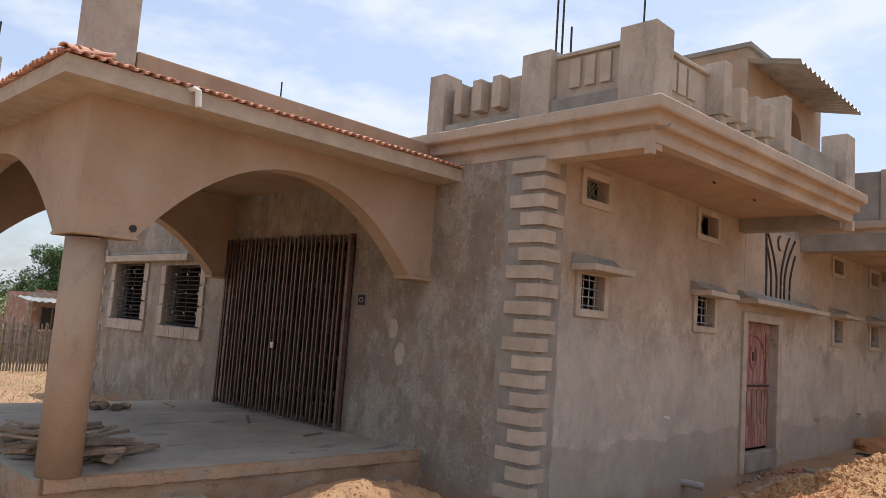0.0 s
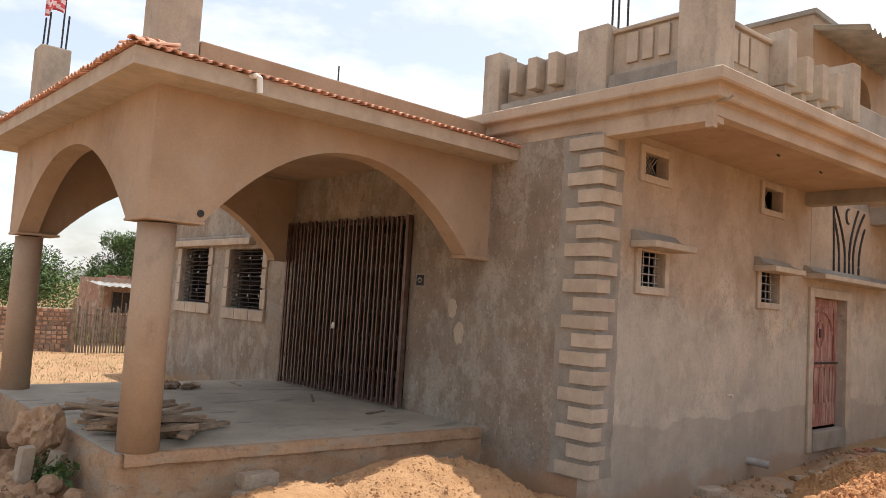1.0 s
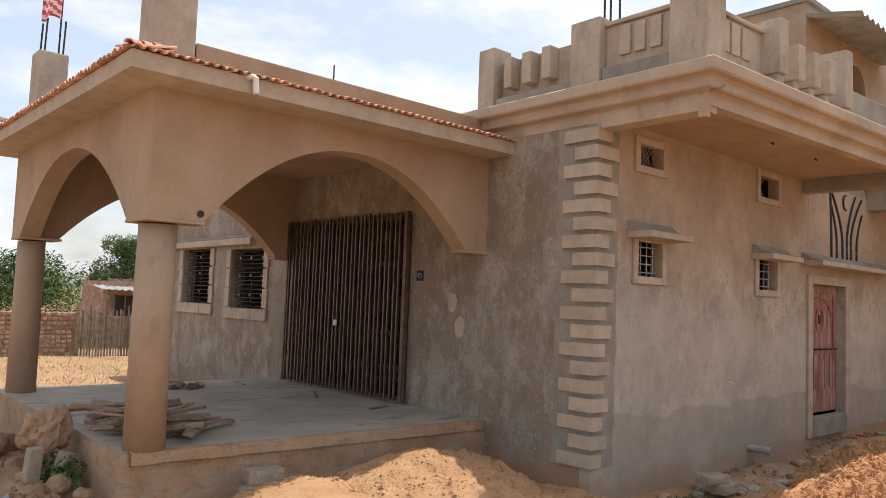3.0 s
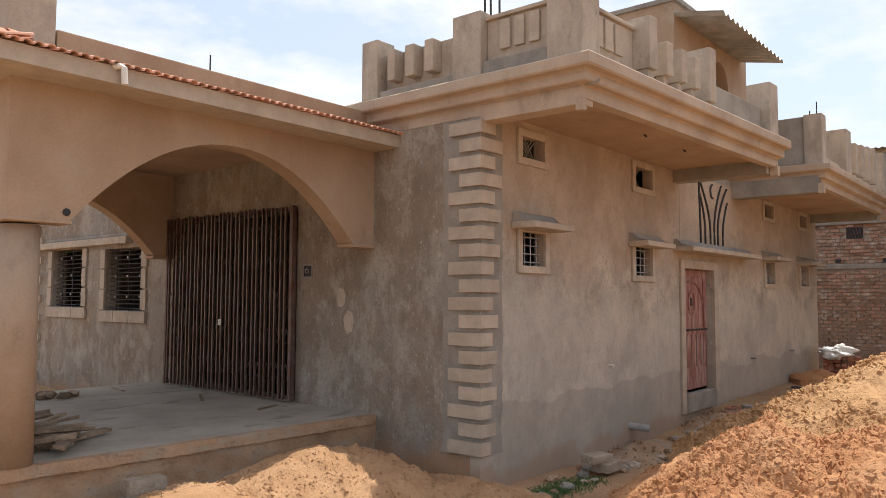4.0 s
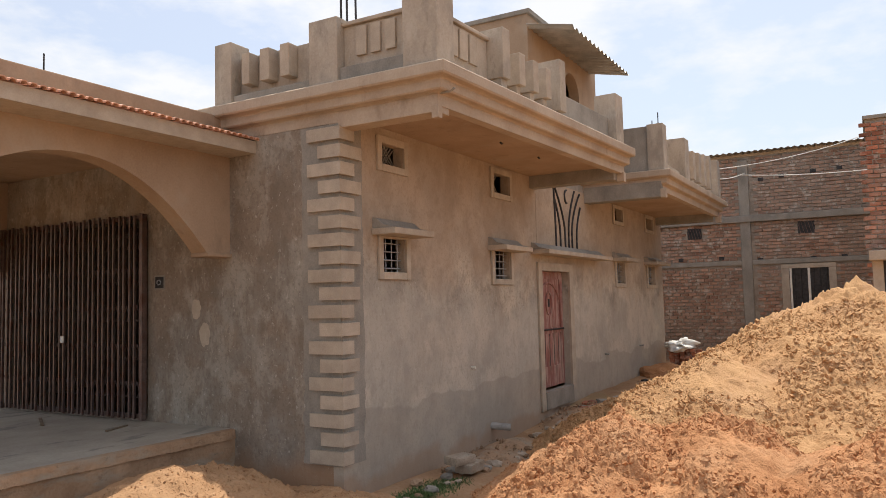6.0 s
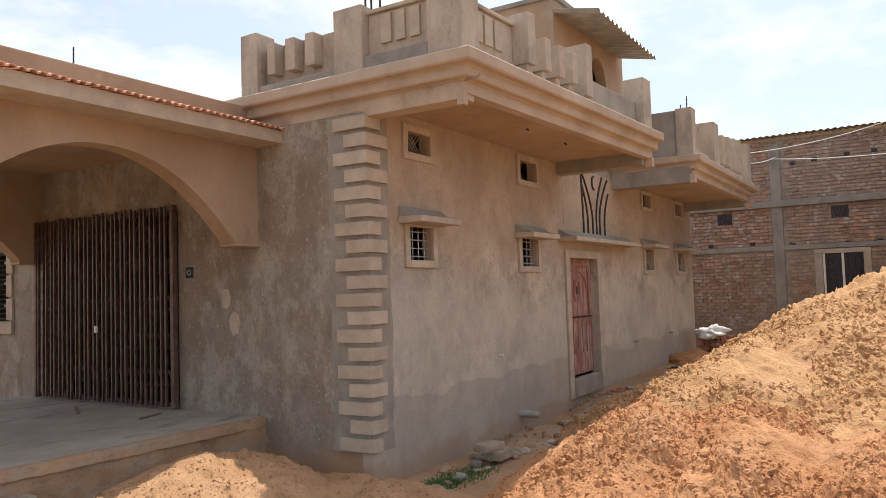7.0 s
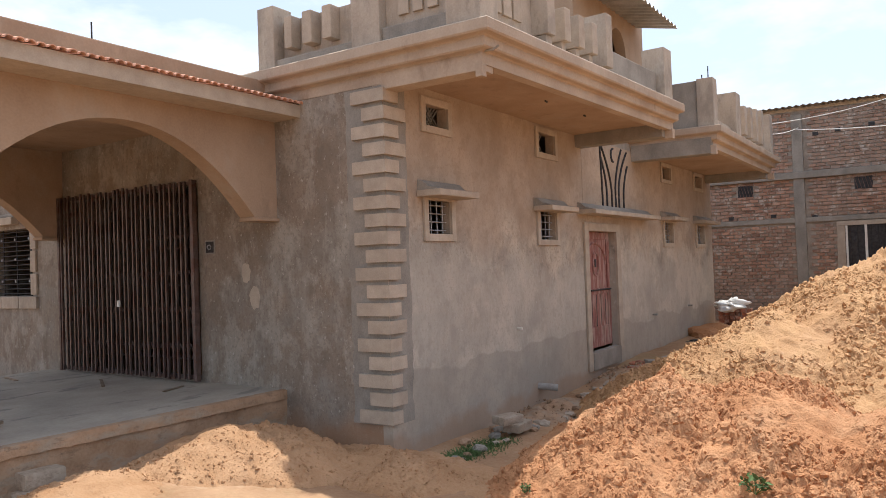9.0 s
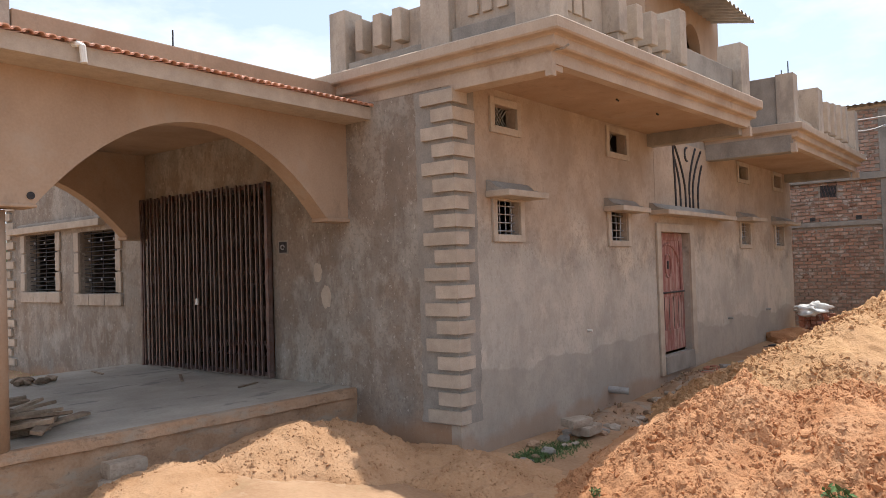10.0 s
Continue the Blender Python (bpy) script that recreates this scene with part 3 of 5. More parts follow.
n_win = 1
for (a, b), (lo, hi) in zip(vents, vent_z):
    w = small_window("window_%d" % n_win, a, b, lo, hi, False)
    n_win += 1
    if a < 4:
        # diagonal lattice across the far half of the opening
        x0, x1, z0, z1 = a + 0.09, a + 0.09 + (b - a - 0.18) * (0.85 if a < 1 else 0.6), lo + 0.08, hi - 0.07
        for k in range(-4, 9):
            for d in (1, -1):
                ends = []
                for u in (0.0, 1.0):
                    ends.append((x0 + k * 0.062 + (z1 - z0) * u if d == 1 else x0 + k * 0.062 + (z1 - z0) * (1 - u), z0 + (z1 - z0) * u))
                (p, q), (r, t) = ends
                if min(p, r) >= x0 - 0.001 and max(p, r) <= x1 + 0.06:
                    part("grille_bar", rod((p, 0.10 + 0.008 * d, q), (r, 0.10 + 0.008 * d, t), 0.008, sides=5), GREY, w)
for (a, b), lo in zip(wins, win_z):
    small_window("window_%d" % n_win, a, b, lo, 2.99, True)
    n_win += 1


def front_window(name, y0, y1, z0, z1):
    """Barred window with a surround of separate plaster blocks."""
    w = thing(name, "square window with black iron bars and a block surround of cement plaster", "window", kind="structure")
    x0, x1 = -0.04, -0.001
    for k in range(3):
        z = z0 + 0.02 + k * (z1 - z0) / 3
        for s, d in ((y0, -1), (y1, 1)):
            wide = 0.17 if k % 2 == 0 else 0.15
            lo, hi = sorted((s, s + d * wide))
            part("surround_block", box((x0, lo, z), (x1, hi, z + (z1 - z0) / 3 - 0.03), 0.008), PARAPET, w)
    n = 3
    for k in range(n):
        a = y0 - 0.17 + k * (y1 - y0 + 0.34) / n
        part("surround_block", box((x0 - 0.01, a, z0 - 0.2), (x1, a + (y1 - y0 + 0.34) / n - 0.015, z0 - 0.01), 0.008), PARAPET, w)
    for i in range(14):
        z = z0 + (z1 - z0) * (i + 0.5) / 14
        part("bar", rod((0.08, y0, z), (0.08, y1, z), 0.008, sides=6), IRON_AND_SHADE, w)
    for i in range(3):
        y = y0 + (y1 - y0) * (i + 0.5) / 3
        part("bar", rod((0.095, y, z0), (0.095, y, z1), 0.010, sides=6), IRON_AND_SHADE, w)
        for zz in (0.22, 0.55, 0.85):
            part("rosette", box((0.055, y - 0.02, z0 + zz * (z1 - z0) - 0.02), (0.08, y + 0.02, z0 + zz * (z1 - z0) + 0.02), 0.006), STEEL, w)
    return w


front_window("window_9", *LW[0])
front_window("window_10", *LW[1])
lintel = thing("sunshade", "long rough cement ledge above two barred windows", "sunshade", "sunshades")
part("slab", box((-0.13, 7.43, 3.04), (-0.002, 11.1, 3.16), 0.012), TRIM, lintel)
part("mortar_fillet", box((-0.08, 7.46, 3.16), (-0.002, 10.7, 3.22), 0.02), GREY, lintel, "rough grey mortar fillet")

# side door
door = thing("door_1", "closed narrow wooden door in faded peeling red paint", "door", kind="structure")
x0, x1, z0, z1 = DOOR
part("door_frame", box((x0 - 0.16, -0.04, 0.30), (x0, -0.001, z1 + 0.14), 0.006), TRIM, door)
part("door_frame", box((x1, -0.04, z0), (x1 + 0.19, -0.001, z1 + 0.14), 0.006), TRIM, door)
part("door_frame", box((x0, -0.04, z1), (x1, -0.001, z1 + 0.14), 0.006), TRIM, door)
leaf = part("leaf", box((x0 - 0.02, 0.133, z0 + 0.13), (x1 + 0.02, 0.17, z1 + 0.02), 0.004), DOOR_RED, door)
for a, b in ((x0 + 0.005, x0 + 0.13), (x1 - 0.13, x1 - 0.005)):
    part("stile", box((a, 0.112, z0 + 0.13), (b, 0.133, z1 - 0.005), 0.004), DOOR_RED, leaf)
for z, h in ((z0 + 0.13, 0.35), (z0 + 1.05, 0.10), (z1 - 0.13, 0.12)):
    part("rail", box((x0 + 0.13, 0.114, z), (x1 - 0.13, 0.133, z + h), 0.004), DOOR_RED, leaf)
cx = (x0 + x1) / 2
arc = [(cx + 0.46 * math.cos(a), 0.128, 2.06 + 0.38 * math.sin(a)) for a in [math.pi * i / 16 for i in range(17)]]
part("moulding", tube(arc, 0.022), DOOR_RED, leaf)
part("moulding", tube([(cx + 0.13 * math.cos(a), 0.128, 2.08 + 0.20 * math.sin(a)) for a in [math.tau * i / 16 for i in range(17)]], 0.018), DOOR_RED, leaf)
part("keyhole_plate", box((cx - 0.03, 0.118, 2.02), (cx + 0.03, 0.133, 2.16), 0.004), IRON_AND_SHADE, leaf, "dark iron plate")
part("latch", rod((x0 + 0.35, 0.10, z0 + 1.12), (x1 - 0.02, 0.10, z0 + 1.12), 0.014), IRON_AND_SHADE, leaf, "dark iron bolt")
for k in range(5):
    xk = x0 + 0.13 + (x1 - x0 - 0.26) * (k + 0.5) / 5
    part("board_groove", box((xk - 0.006, 0.129, z0 + 0.49), (xk + 0.006, 0.134, z0 + 1.04)), IRON_AND_SHADE, leaf)
part("sill", box((x0 + 0.004, -0.06, 0.30), (x1 - 0.004, 0.10, 0.60), 0.02), GREY, door, "rough cement sill")

# raised motif over the door: a moon and bending stalks
motif = thing("wall_relief", "raised plaster panel with dark bending stalks and a crescent", "relief")
part("panel", box((5.34, -0.004, 3.03), (8.42, 0.02, 4.19)), DAMP_PLASTER, motif)
for foot, tip, top, bend in ((6.21, 6.15, 4.185, 0.0), (6.42, 6.16, 3.98, 0.30), (6.66, 6.18, 4.185, 0.25), (6.85, 7.22, 4.185, 0.30), (7.02, 7.50, 4.16, 0.30), (7.27, 7.52, 3.90, 0.30)):
    pts = []
    for i in range(13):
        u = i / 12
        w = max(0.0, (u - bend) / (1 - bend)) ** 1.7
        pts.append((foot + (tip - foot) * w, -0.014, 3.06 + (top - 3.06) * u))
    part("stalk", tube(pts, 0.020, 6), IRON_AND_SHADE, motif, "dark grooved line")
part("crescent", tube([(6.80 - 0.11 * math.sin(a), -0.014, 4.04 + 0.12 * math.cos(a)) for a in [math.pi * i / 10 for i in range(11)]], 0.02, 6), IRON_AND_SHADE, motif, "dark crescent")

# plaster strip and stubs on the side wall
for x, z in ((8.74, 1.0), (11.34, 1.02)):
    tagged(part("pipe_stub", tube([(x, 0.02, z), (x, -0.10, z)], 0.02), GREY_PVC), "short grey pipe stub in the plaster wall", "pipe")
tagged(part("pipe_stub", tube([(2.89, 0.02, 1.24), (2.89, -0.07, 1.24)], 0.018), PVC), "short white pipe stub in the plaster wall", "pipe")
tagged(part("drain_pipe", tube([(3.47, 0.03, 0.36), (3.60, -0.24, 0.33)], 0.05, 14), GREY_PVC), "grey plastic drain pipe sticking out of the wall", "pipe")


tagged(part("pipe_stub", tube([(13.55, -1.56, 4.50), (14.35, -1.62, 4.50)], 0.03, 8), PVC), "white pipe sticking out of the far balcony", "pipe")


# ---- collapsible gate ----
gate = thing("metal_gate", "closed collapsible steel gate in dark brown rusty paint", "gate")
gy0, gy1, gz0, gz1 = 3.08, 6.06, 0.78, 3.35
n_bar = 30
mid = 4.61
leaves_g = []
for a, b in ((gy0, mid - 0.01), (mid + 0.01, gy1)):
    leaves_g.append(part("gate_leaf", box((-0.065, a - 0.02, gz0 + 0.02), (-0.03, b + 0.02, gz0 + 0.07)), IRON, gate))
    part("top_rail", box((-0.065, a - 0.02, gz1 - 0.06), (-0.03, b + 0.02, gz1 - 0.01)), IRON, leaves_g[-1])
for i in range(n_bar):
    y = gy0 + (gy1 - gy0) * i / (n_bar - 1)
    leaf_g = leaves_g[0 if y < mid else 1]
    part("channel", box((-0.10 - 0.010 * (i % 2), y - 0.012, gz0 + 0.02 - random.uniform(0, 0.015)), (-0.07 - 0.010 * (i % 2), y + 0.012, gz1 + random.uniform(-0.02, 0.02))), IRON, leaf_g)
w = (gy1 - gy0) / (n_bar - 1)
for z in (1.15, 1.62, 2.10, 2.58, 3.02):
    for i in range(n_bar - 1):
        y = gy0 + w * i
        leaf_g = leaves_g[0 if y < mid else 1]
        part("lattice_bar", rod((-0.062, y, z - 0.1), (-0.062, y + w, z + 0.1), 0.007, sides=4), IRON, leaf_g)
        part("lattice_bar", rod((-0.050, y, z + 0.1), (-0.050, y + w, z - 0.1), 0.007, sides=4), IRON, leaf_g)
part("lock", box((-0.17, 4.545, 1.73), (-0.14, 4.60, 1.82), 0.010), PVC, gate, "white padlock")
part("post", box((-0.12, gy0 - 0.07, gz0), (-0.05, gy0 - 0.03, gz1)), IRON, gate)
part("post", box((-0.12, gy1 + 0.03, gz0), (-0.05, gy1 + 0.07, gz1)), IRON, gate)
switch = thing("switch_box", "open dark electric box set in the plaster wall", "switch box")
part("rim", box((-0.010, 2.73, 2.39), (-0.001, 2.92, 2.57), 0.004), GREY, switch)
# Shade of the open box, coloured onto a plate proud of the wall.
part("box", box((-0.014, 2.75, 2.41), (-0.010, 2.90, 2.55), 0.002), IRON_AND_SHADE, switch, "flat dark sheet for the shade in a recess")
part("wire_coil", tube([(-0.02 - 0.006 * math.cos(k), 2.825 + 0.03 * math.cos(k), 2.48 + 0.03 * math.sin(k)) for k in range(7)], 0.008, 6), STEEL, switch, "pale coil of wire")

for y, z, ry, rz_, seed in ((2.18, 2.137, 0.075, 0.12, 1), (2.04, 1.837, 0.085, 0.14, 2)):
    bm = bmesh.new()
    ring = []
    for k in range(40):
        a = k * math.tau / 40
        r = 1 + 0.22 * noise.noise((math.cos(a) * 2, math.sin(a) * 2, seed)) + 0.12 * noise.noise((math.cos(a) * 7, math.sin(a) * 7, seed))
        ring.append((y + ry * r * math.cos(a), z + rz_ * r * math.sin(a)))
    front_ring = [bm.verts.new((-0.004, p, q)) for p, q in ring]
    back_ring = [bm.verts.new((0.001, p, q)) for p, q in ring]
    bm.faces.new(front_ring)
    for k in range(40):
        bm.faces.new((front_ring[k], front_ring[(k + 1) % 40], back_ring[(k + 1) % 40], back_ring[k]))
    part("plaster_patch", bm, TRIM, house, "pale patch of newer plaster")

# ---- porch ----
porch = thing("porch", "plastered open porch with round columns, arches and tiled eave", "porch")
PX, PY0, PY1, TH = -4.10, 1.62, 6.40, 0.24
part("floor_slab", flat([(0, 1.60), (0, 6.6), (-4.12, 6.6), (-4.12, 1.78)], 0.70, 0.76), FLOOR, porch, "worn grey cement floor")
# the plinth's face is uneven, with bulging and broken render
bm = bmesh.new()
run_pts = [(-4.12 * i / 90, 1.595 + 0.18 * i / 90) for i in range(91)] + [(-4.12, 1.775 + 4.82 * i / 100) for i in range(1, 101)]
rows_p = []
for i, (x, y) in enumerate(run_pts):
    col = []
    for k in range(9):
        z = -0.3 + 1.052 * k / 8
        d = 0.03 + 0.045 * noise.noise((x * 2.2, y * 2.2, z * 3)) + 0.03 * noise.noise((x * 8, y * 8, z * 8)) + (0.045 if k < 5 else 0.0)
        d = 0.012 + 0.012 * noise.noise((x * 9, y * 9, 0)) if k == 8 else d
        ox, oy = (0, -1) if i < 90 else ((-1, -1) if i == 90 else (-1, 0))
        col.append(bm.verts.new((x + ox * d, y + oy * d, z)))
    rows_p.append(col)
for p, q in zip(rows_p, rows_p[1:]):
    for k in range(8):
        bm.faces.new((p[k], q[k], q[k + 1], p[k + 1]))
part("plinth_face", bm, EARTHY, porch, "earth-stained broken render", smooth=True)
bm = bmesh.new()
last = None
for i in range(120):
    x = -0.02 - 4.05 * i / 119
    y = 1.595 - 0.18 * x / 4.12
    low = 0.655 + 0.016 * noise.noise((x * 1.5, 0, 3)) + 0.010 * noise.noise((x * 9, 0, 1))
    out = 0.068 + 0.012 * noise.noise((x * 6, 2, 0))
    ring = [bm.verts.new(p) for p in ((x, y, 0.765), (x, y - out, 0.758), (x, y - out - 0.006, low), (x, y - 0.02, low - 0.015))]
    if last:
        for k in range(3):
            bm.faces.new((last[k], last[k + 1], ring[k + 1], ring[k]))
    last = ring
part("plinth_edge", bm, EARTHY, porch, "broken cement edge of the floor")
part("plinth", flat([(0, 1.62), (0, 6.58), (-4.10, 6.58), (-4.10, 1.80)], -0.4, 0.70), EARTHY, porch, "earth-stained rough plinth")


def arch_beam(length, cap_a, cap_b, top_a, top_b, spring, rise, m):
    """A beam whose underside is one wide arch between two flat bearings."""
    c, half = (cap_a + length - cap_b) / 2, (length - cap_a - cap_b) / 2
    cols = [(0.0, spring, top_a)]
    for i in range(37):
        u = -math.cos(math.pi * i / 36)
        x = c + half * u
        cols.append((x, spring + rise * (1 - abs(u) ** 2.1), top_a + (top_b - top_a) * x / length))
    cols.append((length, spring, top_b))
    return strips(cols, TH, m)


def run(a, b):
    d = Vector((b[0] - a[0], b[1] - a[1], 0))
    return Matrix.Translation((a[0], a[1], 0)) @ Matrix.Rotation(math.atan2(d.y, d.x), 4, "Z"), d.length


m, ln = run((PX, PY0), (0, PY0))
part("arch_beam", arch_beam(ln, 0.50, 0.35, 4.10, 4.10, 2.77, 0.895, m), SMOOTH, porch)
m, ln = run((PX, PY1), (PX, PY0 + TH))
part("arch_beam", arch_beam(ln, 0.42, 0.26, 4.10, 4.10, 2.77, 0.885, m), SMOOTH, porch)
m, ln = run((PX + TH, PY1 - TH), (0, PY1 - TH))
part("arch_beam", arch_beam(ln, 0.26, 0.30, 4.10, 4.10, 2.77, 0.885, m), SMOOTH, porch)
part("corbel", box((-0.37, PY0 - 0.04, 2.73), (-0.002, PY0 + TH, 2.775), 0.01), SMOOTH, porch)
part("corbel", box((-0.34, PY1 - TH - 0.03, 2.73), (-0.002, PY1, 2.775), 0.01), SMOOTH, porch)
part("column_cap", box((PX - 0.012, PY0 - 0.012, 2.745), (PX + 0.52, PY0 + TH + 0.012, 2.775), 0.012), SMOOTH, porch)
part("column_cap", box((PX - 0.012, PY0 + TH + 0.012, 2.745), (PX + TH, PY0 + 0.52, 2.775), 0.012), SMOOTH, porch)
part("column_cap", box((PX - 0.012, PY1 - 0.44, 2.745), (PX + 0.5, PY1 + 0.012, 2.775), 0.012), SMOOTH, porch)
# an open pipe end low on the arch: a solid stub, its inner shade painted dark
part("pipe_end_shade", tube([(-3.63, PY0 + 0.02, 2.845), (-3.63, PY0 - 0.012, 2.845)], 0.032, 14), IRON_AND_SHADE, porch, "solid stub painted dark as the shade in a pipe end")


def column(x, y, top):
    bm = bmesh.new()
    bmesh.ops.create_cone(bm, cap_ends=True, segments=40, radius1=0.178, radius2=0.165, depth=top - 0.76, matrix=Matrix.Translation((x, y, (top + 0.76) / 2)))
    ob = part("column", bm, SMOOTH, porch)
    ob.data.polygons.foreach_set("use_smooth", [len(p.vertices) == 4 for p in ob.data.polygons])
    return ob


column(-3.91, 1.86, 2.73)
column(-3.90, PY1 - 0.18, 2.73)
part("ceiling", flat([(PX + TH, PY0 + TH), (0, PY0 + TH), (0, PY1 - TH), (PX + TH, PY1 - TH)], 4.06, 4.12), SMOOTH, porch)
EX, EY0, EY1 = -4.46, 1.20, 6.90
part("eave_slab", flat([(0, EY0), (0, PY0 + 0.1), (PX + 0.1, PY0 + 0.1), (PX + 0.1, PY1 - 0.1), (0, PY1 - 0.1), (0, EY1), (EX, EY1), (EX, EY0)], 3.91, 4.055), TRIM, porch, "rough cement eave slab")
part("roof_slab", flat([(PX + 0.05, PY0 + 0.05), (0, PY0 + 0.05), (0, PY1 - 0.05), (PX + 0.05, PY1 - 0.05)], 4.122, 4.16), GREY, porch)


# half-round clay tiles in a row along the two edges
def half_tile(length, r):
    bm = bmesh.new()
    rings = []
    for y, s in ((0, 1.0), (length, 0.85)):
        ring = []
        for k in range(7):
            a = math.pi * k / 6
            ring.append(bm.verts.new((math.cos(a) * r * s, y, math.sin(a) * r * s * 0.8)))
        for k in range(6, -1, -1):
            a = math.pi * k / 6
            ring.append(bm.verts.new((math.cos(a) * (r - 0.012) * s, y, math.sin(a) * (r - 0.012) * s * 0.8)))
        rings.append(ring)
    for k in range(14):
        bm.faces.new((rings[0][k], rings[0][(k + 1) % 14], rings[1][(k + 1) % 14], rings[1][k]))
    bm.faces.new(rings[0])
    bm.faces.new(rings[1])
    return bm


tile0 = part("roof_tile", half_tile(0.42, 0.042), TILE, porch)
tile_mesh = tile0.data
bpy.data.objects.remove(tile0)


def tile(m):
    ob = new("roof_tile", tile_mesh)
    ob.parent = porch
    ob.matrix_basis = m


x = EX + 0.03
while x < -0.02:
    tile(pose(x, EY0 - 0.05 + random.uniform(-0.008, 0.008), 4.057, 12 + random.uniform(-2, 2), 0, random.uniform(-2, 2)))
    x += 0.088
y = EY0 + 0.05
while y < EY1:
    tile(pose(EX - 0.05 + random.uniform(-0.008, 0.008), y, 4.057, 12, 0, -90 + random.uniform(-2, 2)))
    y += 0.088
for k in range(3):
    tile(pose(EX - 0.04 + 0.13 * k, EY0 - 0.03 + 0.11 * k, 4.085 + 0.045 * k, 12, 0, -45))
part("tile_bed", flat([(EX + 0.04, EY0 + 0.04), (0.0, EY0 + 0.04), (0.0, PY0 + 0.1), (PX + 0.1, PY0 + 0.1), (PX + 0.1, EY1), (EX + 0.04, EY1)], 4.0, 4.06), TRIM, porch)
part("roof_upstand", box((PX + 0.36, 1.66, 4.10), (-0.002, 1.86, 4.395), 0.012), SMOOTH, porch)
part("roof_upstand", box((PX + 0.02, 2.06, 4.10), (PX + 0.22, 6.0, 4.34), 0.012), SMOOTH, porch)
part("upper_column", box((PX - 0.03, 1.66, 4.10), (PX + 0.35, 2.04, 6.6), 0.02), PARAPET, porch)
part("upper_column", box((PX + 0.0, 5.72, 4.05), (PX + 0.36, 6.08, 5.18), 0.02), PARAPET, porch)
for dx, dy, h in ((0.08, 0.08, 0.45), (0.30, 0.08, 0.46), (0.08, 0.30, 0.43), (0.30, 0.30, 1.5)):
    part("reinforcing_rod", rod((-4.10 + dx, 5.72 + dy, 5.17), (-4.09 + dx, 5.72 + dy, 5.18 + h), 0.012), IRON_AND_SHADE, porch)
part("reinforcing_rod", rod((-2.22, 1.74, 4.38), (-2.22, 1.74, 4.575), 0.008), IRON_AND_SHADE, porch)
tagged(part("rain_spout", tube([(-3.52, 1.40, 4.06), (-3.44, 1.16, 4.055), (-3.41, 1.145, 4.04), (-3.40, 1.14, 3.90)], 0.028, 10), PVC), "white plastic rain spout bent down at the eave", "pipe")
for i, (x, y, h) in enumerate(((0.10, 0.02, 0.95), (0.10, -0.06, 0.9), (0.14, -0.15, 0.35))):
    part("reinforcing_rod", rod((x, y, 5.2), (x + 0.01, y + 0.01, 5.2 + h), 0.012), IRON_AND_SHADE, house)
for x, y, z, h in ((0.0, -1.1, 5.2, 0.6), (0.1, -1.2, 5.2, 0.16), (5.1, -1.4, 5.2, 0.12), (5.2, -1.4, 5.2, 0.12), (7.98, -1.35, 5.38, 0.14), (8.04, -1.45, 5.38, 0.30)):
    part("reinforcing_rod", rod((x, y, z), (x + 0.01, y, z + h), 0.010), IRON_AND_SHADE, house)

# ---- heaps ----
def clods(x, y, seed, rough):
    """Crumbly relief: slumps, creased clumps with smooth slides between them, and grains."""
    p = noise.noise((x * 1.1, y * 1.1, seed)) * 0.06 + noise.noise((x * 2.7, y * 2.7, seed)) * 0.045
    wx, wy = x + 0.09 * noise.noise((x * 5, y * 5, seed)), y + 0.09 * noise.noise((x * 5, y * 5, seed + 9))
    mask = min(1.0, max(0.10, 0.60 + 1.8 * noise.noise((x * 1.0, y * 1.0, seed + 20)) + 0.6 * noise.noise((x * 3.0, y * 3.0, seed + 21))))
    slump = noise.fractal((wx * 2.2, wy * 2.2, seed + 2), 0.8, 2.1, 4)
    crumble = noise.turbulence((wx * 7.0, wy * 7.0, seed + 3), 5, True, noise_basis="PERLIN_ORIGINAL", amplitude_scale=0.60, frequency_scale=2.1)
    return p + rough * (0.06 * slump + (0.03 + 0.085 * mask) * crumble - 0.04)


def heap_height(cones, x, y, seed, rough=1.0):
    """Straight-sided cones, or round domes where the last number of a row is 2."""
    h = -1.0
    for cx, cy, top, rx, ry, power in cones:
        d = math.hypot((x - cx) / rx, (y - cy) / ry)
        c = top * (1 - d ** power)
        h = max(h, c - 0.12 * top * math.exp(-d * d * 14) if power == 1 else c)
    return h + clods(x, y, seed, rough) if h > -0.6 else max(h, -1.0)


def heap(label, cones, seed, xs, ys, mat, lift=0.1, rough=1.0):
    me = grid_mesh(xs, ys, lambda x, y: heap_height(cones, x, y, seed, rough) + lift)
    me.materials.append(mat)
    return tagged(new("sand_heap", me), label, "sand heap", kind="stuff")


